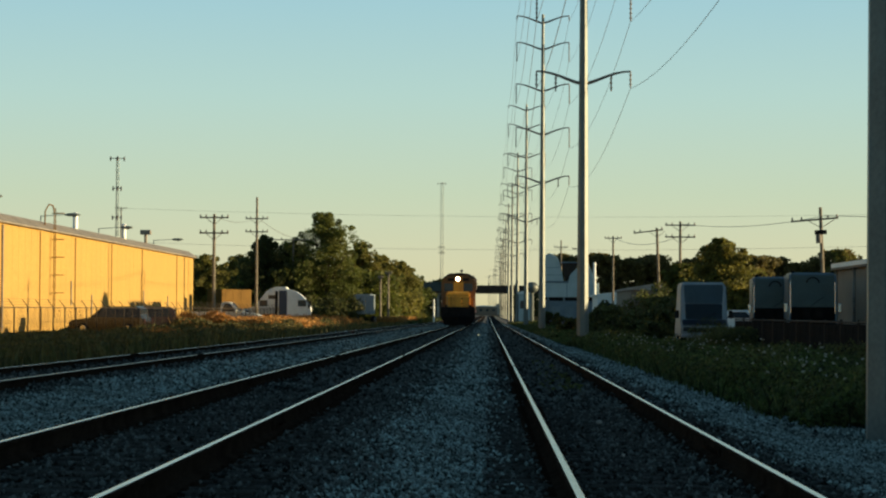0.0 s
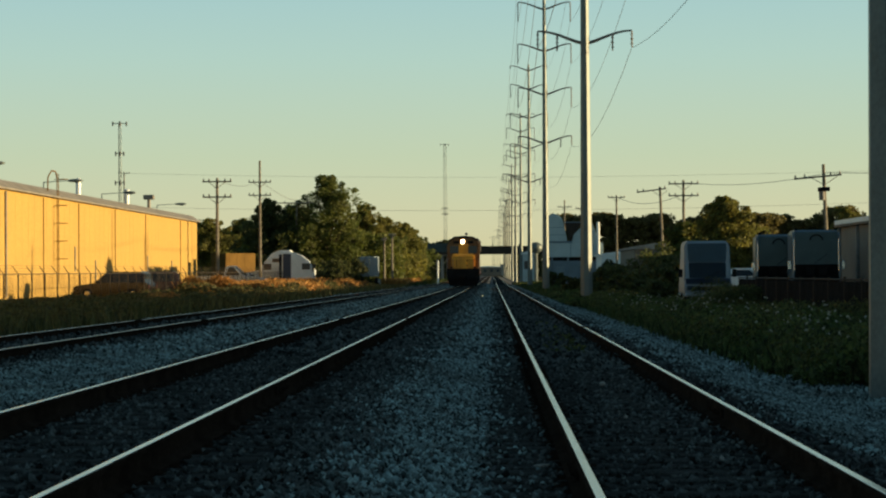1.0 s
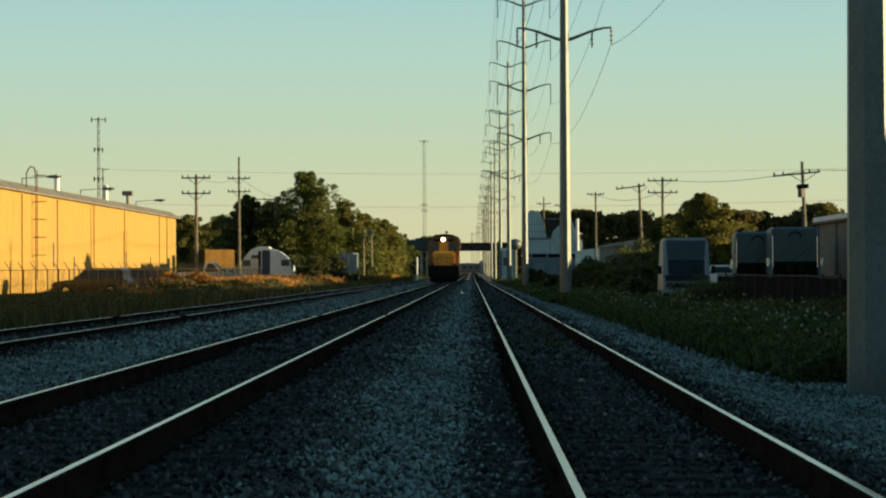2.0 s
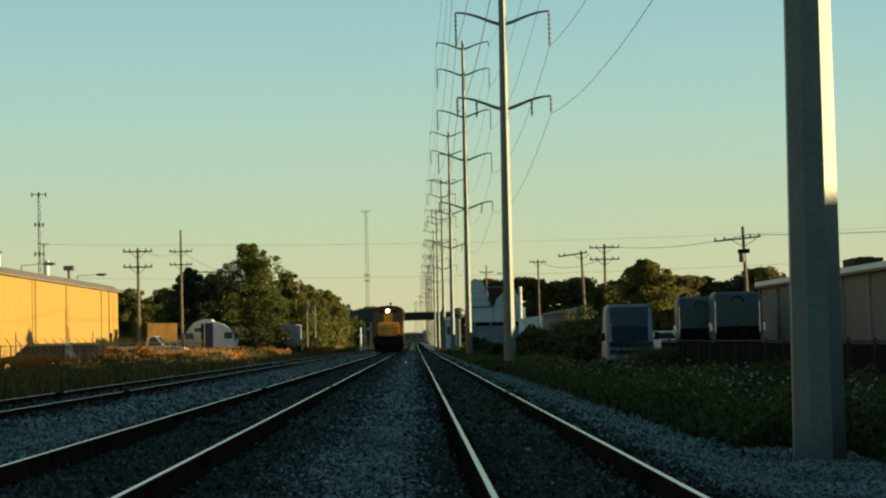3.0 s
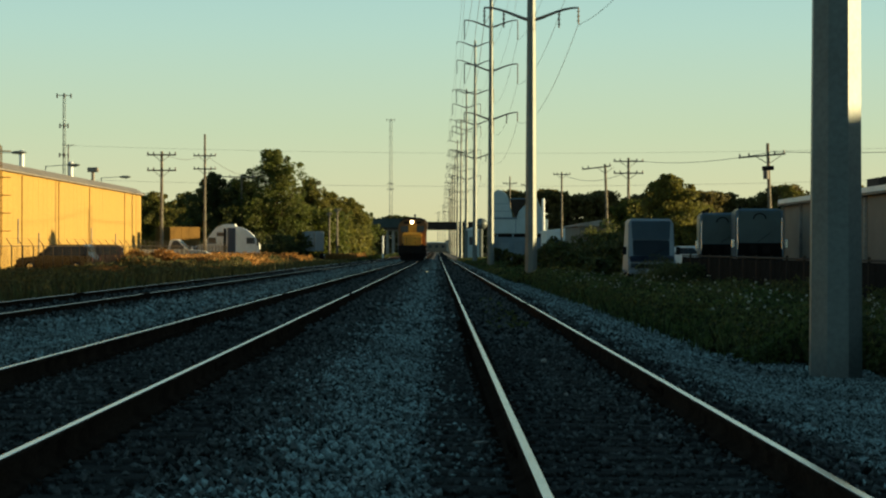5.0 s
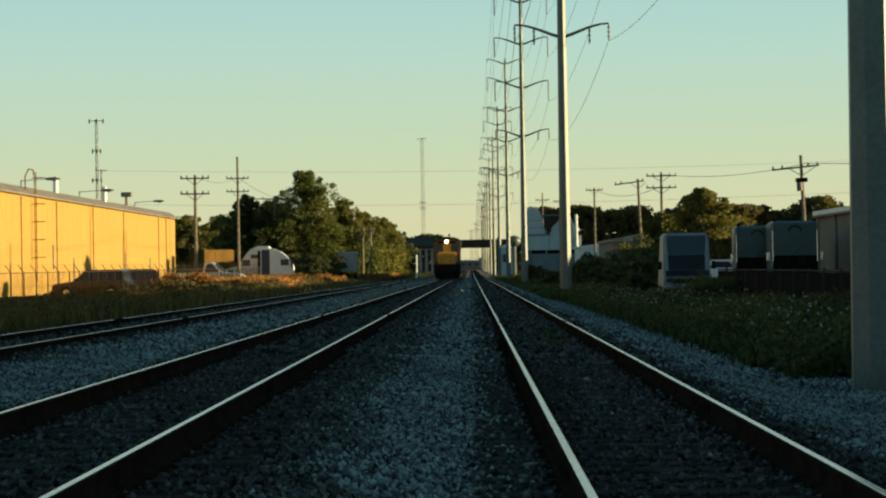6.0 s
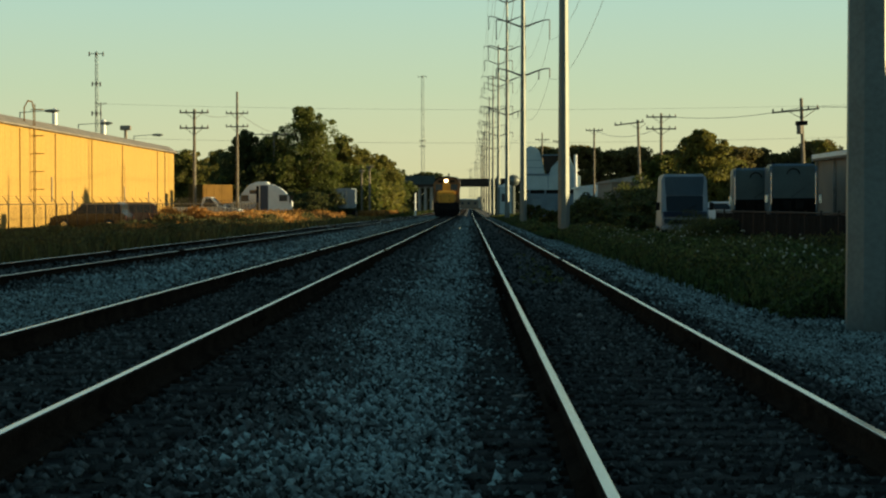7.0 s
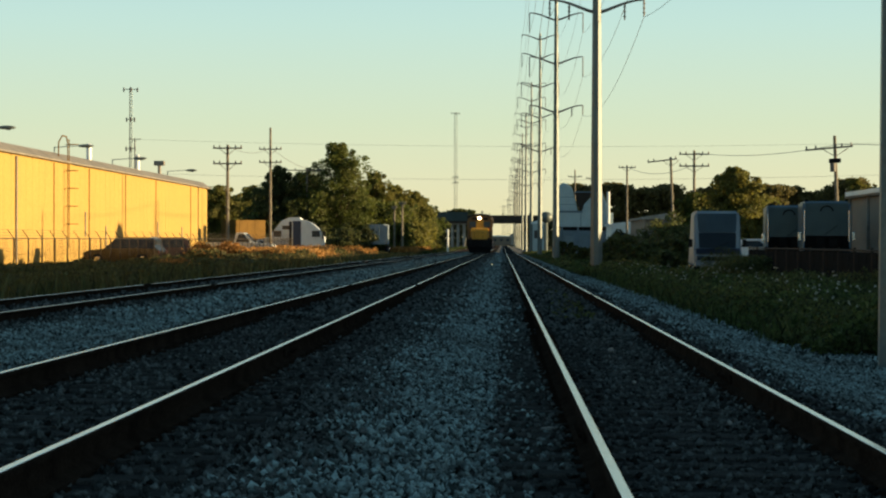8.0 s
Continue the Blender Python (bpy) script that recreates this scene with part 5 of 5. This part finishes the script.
signal_cabinet(-8.4, 330, -0.55, 3.6, "white marker post beside the main line")
signal_cabinet(-10.6, 335, -0.6, 2.2, "short white marker post beside the line")


# ---- the locomotive ----
def locomotive():
    """y = 0 at the front coupler, the body towards +y; z = 0 on the rail."""
    t = thing("locomotive", "yellow diesel locomotive with a black underframe and lit headlight", "locomotive")
    part("frame", box(-1.5, 1.5, 0.7, 21.5, 1.15, 1.6, bevel=0.03), M_DARK, t, "black underframe")
    part("pilot_plate", prism([(-1.5, 1.72), (-1.5, 0.75), (-1.2, 0.28), (1.2, 0.28), (1.5, 0.75), (1.5, 1.72)], 0.55, 0.9, None, "y"), M_DARK, t, "black pilot plate")
    bm = bmesh.new()
    for s in (-1, 1):
        top, low = [(0.0, 0.18), (s * 1.38, 0.46)], [(0.0, -0.02), (s * 1.25, 0.36)]
        v = [bm.verts.new((x, y, 0.82)) for x, y in top] + [bm.verts.new((x, y, 0.10)) for x, y in reversed(low)]
        bm.faces.new(v)
    bmesh.ops.solidify(bm, geom=bm.faces[:], thickness=0.05)
    part("snow_plough", bm, M_DARK, t, "black two-winged plough")
    part("coupler", box(-0.16, 0.16, -0.3, 0.7, 0.78, 1.06, bevel=0.05), M_DARK, t)
    part("air_hose", tube(bmesh.new(), [Vector((0.45, 0.5 - 0.28 * math.sin(k / 6 * math.pi), 1.05 - 0.62 * k / 6)) for k in range(7)], [0.035] * 7), M_DARK, t)
    bm = prism([(1.05, 1.6), (1.05, 2.72), (1.3, 2.98), (2.7, 3.12), (2.7, 1.6)], -1.08, 1.08)
    bmesh.ops.bevel(bm, geom=bm.edges[:], offset=0.14, segments=2, affect="EDGES")
    nose = part("nose", bm, M_LOCOY, t, "bright yellow nose")
    part("nose_door", box(-0.34, 0.30, 1.0, 1.06, 1.66, 2.66, bevel=0.02), M_LOCOY, nose)
    for z in (1.95, 2.4):
        part("door_hinge", box(0.28, 0.40, 0.985, 1.06, z, z + 0.12, bevel=0.01), M_DARK, nose)
    part("grab_iron", tube(bmesh.new(), [Vector((-0.62, 1.05, 1.9)), Vector((-0.62, 0.94, 1.95)), Vector((-0.62, 0.94, 2.55)), Vector((-0.62, 1.05, 2.6))], [0.022] * 4), M_DARK, nose)
    bm = prism([(-1.52, 1.6), (1.52, 1.6), (1.52, 3.8), (1.36, 4.2), (0.8, 4.58), (-0.8, 4.58), (-1.36, 4.2), (-1.52, 3.8)], 2.6, 5.1, None, "y")
    # cab colour carries the shade on the front; the paint is the nose's yellow
    cab = part("cab", bm, M_LOCOB, t, "yellow cab with front shade put into its dark colour")
    part("centre_panel", box(-0.44, 0.44, 2.55, 2.602, 3.0, 3.98, bevel=0.02), M_LOCOY, cab, "yellow panel between the windscreens")
    for s in (-1, 1):
        part("windscreen", box(s * 0.86 - 0.40, s * 0.86 + 0.40, 2.56, 2.61, 3.12, 3.82, bevel=0.015), M_GLASS, cab)
        part("side_window", box(s * 1.52 - 0.02, s * 1.52 + 0.02, 3.1, 4.6, 3.1, 3.78), M_GLASS, cab)
        part("sun_visor", box(s * 1.62 - 0.12, s * 1.62 + 0.12, 3.0, 4.7, 3.80, 3.84), M_DARK, cab)
        part("number_board", box(s * 0.66 - 0.27, s * 0.66 + 0.27, 2.5, 2.6, 4.05, 4.28, bevel=0.01), M_DARK, cab)
        part("ditch_light", rod((s * 1.05, 0.72, 1.82), (s * 1.05, 0.60, 1.82), 0.1, 0.1, 10), M_DARK, t)
        part("handrail", rod((s * 1.42, 0.8, 2.65), (s * 1.42, 21.2, 2.65), 0.025, 0.025, 5), M_LOCOG, t)
        for i in range(12):
            part("stanchion", rod((s * 1.42, 0.85 + i * 1.83, 1.6), (s * 1.42, 0.85 + i * 1.83, 2.65), 0.02, 0.02, 5), M_LOCOG, t)
        for i in range(4):
            part("step", box(s * 1.25 - 0.25, s * 1.25 + 0.25, 0.72, 1.0, 0.35 + i * 0.32, 0.39 + i * 0.32), M_DARK, t)
        part("sill_stripe", box(s * 1.5 - 0.008, s * 1.5 + 0.012, 0.9, 21.3, 1.22, 1.48), M_RED, t, "red sill stripe")
        part("front_railing", tube(bmesh.new(), [Vector((s * 1.42, 0.8, 1.6)), Vector((s * 1.42, 0.78, 2.6)), Vector((s * 0.95, 0.78, 2.6)), Vector((s * 0.95, 0.8, 1.6))], [0.024] * 4), M_LOCOG, t)
    part("roof_cap", prism([(-1.38, 4.21), (-0.8, 4.59), (0.8, 4.59), (1.38, 4.21), (1.3, 4.38), (0.78, 4.72), (-0.78, 4.72), (-1.3, 4.38)], 2.5, 5.15, None, "y"), M_DARK, t, "black roof cap")
    part("hood", prism([(-0.95, 1.6), (0.95, 1.6), (0.95, 4.1), (0.7, 4.5), (-0.7, 4.5), (-0.95, 4.1)], 5.1, 20.8, None, "y"), M_LOCOY, t)
    part("dynamic_brake_housing", prism([(-1.3, 3.5), (1.3, 3.5), (1.35, 4.3), (1.0, 4.72), (-1.0, 4.72), (-1.35, 4.3)], 5.6, 10.5, None, "y"), M_LOCOG, t)
    part("radiator", prism([(-1.55, 3.5), (1.55, 3.5), (1.55, 4.4), (1.25, 4.75), (-1.25, 4.75), (-1.55, 4.4)], 15.5, 20.6, None, "y"), M_LOCOG, t)
    for y in (8.0, 13.2):
        part("exhaust", box(-0.35, 0.35, y, y + 0.6, 4.5, 4.86, bevel=0.03), M_DARK, t)
    part("horn", rod((0.25, 5.6, 4.95), (0.25, 5.1, 4.98), 0.06, 0.14, 8), M_LOCOG, t)
    lamp_box = part("headlight_housing", box(-0.34, 0.34, 2.42, 2.62, 3.98, 4.5, bevel=0.06), M_LOCOB, t)
    part("headlight", rod((-0.05, 2.43, 4.22), (-0.05, 2.36, 4.22), 0.17, 0.18, 16), M_LAMP, lamp_box, "bright lit headlight")
    part("fuel_tank", box(-1.35, 1.35, 8.5, 13.5, 0.3, 1.15, bevel=0.15), M_DARK, t)
    for y0 in (2.2, 15.0):
        truck = part("bogie_frame", box(-1.25, 1.25, y0, y0 + 4.6, 0.55, 1.1, bevel=0.06), M_DARK, t)
        for i in range(3):
            for s in (-0.75, 0.75):
                part("wheel", rod((s - 0.07, y0 + 0.5 + i * 1.8, 0.51), (s + 0.07, y0 + 0.5 + i * 1.8, 0.51), 0.51, 0.51, 20), M_DARK, truck)
    return t


LOCO = locomotive()


# ---- ties and loose stone ----
def ties(parent, x, z, y0, y1, seed, y2):
    rng = np.random.default_rng(seed)
    bm = box(-1.3, 1.3, -0.115, 0.115, -0.16, 0.0, bevel=0.012)
    me = bpy.data.meshes.new("tie")
    bm.to_mesh(me)
    bm.free()
    me.materials.append(M_TIE)
    y = y0
    while y < y1:
        o = new("tie", me)
        o.parent = parent
        o.location = (x + rng.normal(0, 0.03), y, z + dip(y) - 0.168 + rng.normal(0, 0.004))
        o.rotation_euler = (0, 0, rng.normal(0, 0.01))
        y += 0.50 + rng.normal(0, 0.02)
    pm = bmesh.new()
    for s in (-0.752, 0.752):
        box(s - 0.17, s + 0.17, -0.09, 0.09, 0.0, 0.014, pm)
        for k in (-0.1, 0.1):
            box(s + k - 0.02, s + k + 0.02, -0.05, -0.015, 0.012, 0.035, pm)
            box(s + k - 0.02, s + k + 0.02, 0.02, 0.055, 0.012, 0.035, pm)
    plate = bpy.data.meshes.new("tie_plates")
    pm.to_mesh(plate)
    pm.free()
    plate.materials.append(M_RAIL)
    for o in [c for c in parent.children if c.name.startswith("tie") and c.location.y < 40]:
        p = new("tie_plates", plate)
        p.parent = parent
        p.location = (x, o.location.y, z - 0.182)
        tagged(p, kind="stuff")
    v0 = np.array([(a, b, c) for c in (-0.16, 0.0) for a, b in ((-1.3, -0.115), (1.3, -0.115), (1.3, 0.115), (-1.3, 0.115))])
    f0 = np.array([(0, 1, 2, 3), (4, 5, 6, 7), (0, 1, 5, 4), (1, 2, 6, 5), (2, 3, 7, 6), (3, 0, 4, 7)])
    ys = np.arange(y, y2, 0.5)
    v = (v0[None] + np.stack([np.full(len(ys), x), ys, np.array([z - 0.168 + dip(q) for q in ys])], 1)[:, None]).reshape(-1, 3)
    f = (f0[None] + (np.arange(len(ys)) * 8)[:, None, None]).reshape(-1, 4)
    tagged(mesh_of("far_ties", v, f, M_TIE, parent), kind="stuff")


ties(track_r, R_X, R_Z, 5.0, 70, 301, 300)
ties(track_m, M_X, M_Z, 5.0, 70, 302, 300)
ties(track_l, L_X, L_Z, 20.0, 90, 303, 300)


def stones(name, label, count, y0, y1, size, seed, power, dark):
    """Broken stone lying on the bed: small angular lumps, thinner between the rails, where the ties show."""
    rng = np.random.default_rng(seed)
    x = rng.uniform(-9.0, 6.2, count)
    y = y0 + (y1 - y0) * rng.uniform(0, 1, count) ** power
    z = np.array([ground_z(a) for a in np.linspace(-9.2, 6.4, 1561)])[((x + 9.2) * 100).astype(int)]
    z = z - 0.0018 * (np.clip(y, -20, 300) - 14.0) * np.clip((10.0 - x) / 3.0, 0, 1)
    for c, rz in ((R_X, R_Z), (M_X, M_Z), (L_X, L_Z)):
        on = np.abs(x - c) < 1.34
        drop = on & (rng.uniform(0, 1, count) < (0.8 if size < 0.03 else 0.6))
        near = np.abs(np.abs(x - c) - 0.752) < 0.085
        x[drop | near] = 999
    edge = 0.08 * np.sin(y * 1.9 + seed) + 0.06 * np.sin(y * 0.53) + rng.normal(0, 0.2, count)
    stained = np.zeros(count, bool)
    for c in (R_X, M_X, L_X):
        stained |= (x - c > -STAIN[c][0] - edge) & (x - c < STAIN[c][1] + 0.12 + edge)
    keep = (x < 900) & (stained == dark)
    x, y, z = x[keep], y[keep], z[keep]
    n = len(x)
    base = np.array([(1, 0, 0), (-1, 0, 0), (0, 1, 0), (0, -1, 0), (0, 0, 1), (0, 0, -1)], float)
    f0 = np.array([(0, 2, 4), (2, 1, 4), (1, 3, 4), (3, 0, 4), (2, 0, 5), (1, 2, 5), (3, 1, 5), (0, 3, 5)])
    sc = size * rng.uniform(0.5, 1.35, (n, 1, 1)) * rng.uniform(0.6, 1.2, (n, 1, 3))
    v = base[None] * sc + rng.normal(0, size * 0.28, (n, 6, 3))
    a = rng.uniform(0, 2 * math.pi, n)
    ca, sa = np.cos(a)[:, None], np.sin(a)[:, None]
    tilt = rng.normal(0, 0.5, (n, 1))
    vx, vy, vz = v[..., 0], v[..., 1], v[..., 2]
    vy, vz = vy * np.cos(tilt) - vz * np.sin(tilt), vy * np.sin(tilt) + vz * np.cos(tilt)
    v = np.stack([vx * ca - vy * sa + x[:, None], vx * sa + vy * ca + y[:, None], vz + z[:, None] + size * 0.2], 2).reshape(-1, 3)
    f = (f0[None] + (np.arange(n) * 6)[:, None, None]).reshape(-1, 3)
    return tagged(mesh_of(name, v, f, M_STONED if dark else M_STONE), label, "ballast", kind="stuff")


for dark, tone in ((False, "clean bluish grey"), (True, "dark oil-stained")):
    stones("ballast_stones", tone + " crushed stone lying along the tracks", 185000, 7.0, 32, 0.0235, 401, 1.35, dark)
    stones("ballast_stones", tone + " crushed stone further down the line", 80000, 30, 120, 0.046, 402, 1.5, dark)
    stones("ballast_stones", tone + " crushed stone far down the line", 30000, 118, 330, 0.085, 403, 1.5, dark)

# ---- litter on the siding ----
def scrap(name, label, category, x, y, z, size, material, seed, turn):
    rng = np.random.default_rng(seed)
    bm = bmesh.new()
    bmesh.ops.create_icosphere(bm, subdivisions=1, radius=1)
    for v in bm.verts:
        v.co = Vector((v.co.x * size[0], v.co.y * size[1], v.co.z * size[2])) * rng.uniform(0.75, 1.2)
    ob = part(name, bm, material, None, label)
    ob.matrix_world = pose(x, y, z + size[2] * 0.6, 0, 0, turn)
    return tagged(ob, category=category)


scrap("stone", "pale loose stone lying on the ties", "stone", 1.30, 25.4, -0.165, (0.035, 0.03, 0.028), M_CONCRETE, 1, 20)
scrap("stone", "pale loose stone lying on the ties", "stone", 1.22, 19.6, -0.165, (0.028, 0.022, 0.02), M_CONCRETE, 2, 50)
scrap("stone", "pale loose stone lying on the ties", "stone", 1.62, 15.2, -0.165, (0.026, 0.022, 0.02), M_CONCRETE, 3, 80)
scrap("wood_splinter", "grey splinter of wood beside the rail", "wood scrap", 0.34, 14.8, -0.17, (0.07, 0.013, 0.013), M_CONCRETE, 4, 30)

# ---- movement ----


def motions():
    rows = [(t / 2, pose(M_X, 189.0 + 8.1 * t / 2, M_Z + dip(189.0 + 8.1 * t / 2))) for t in range(17)]
    walk(LOCO, rows)


motions()
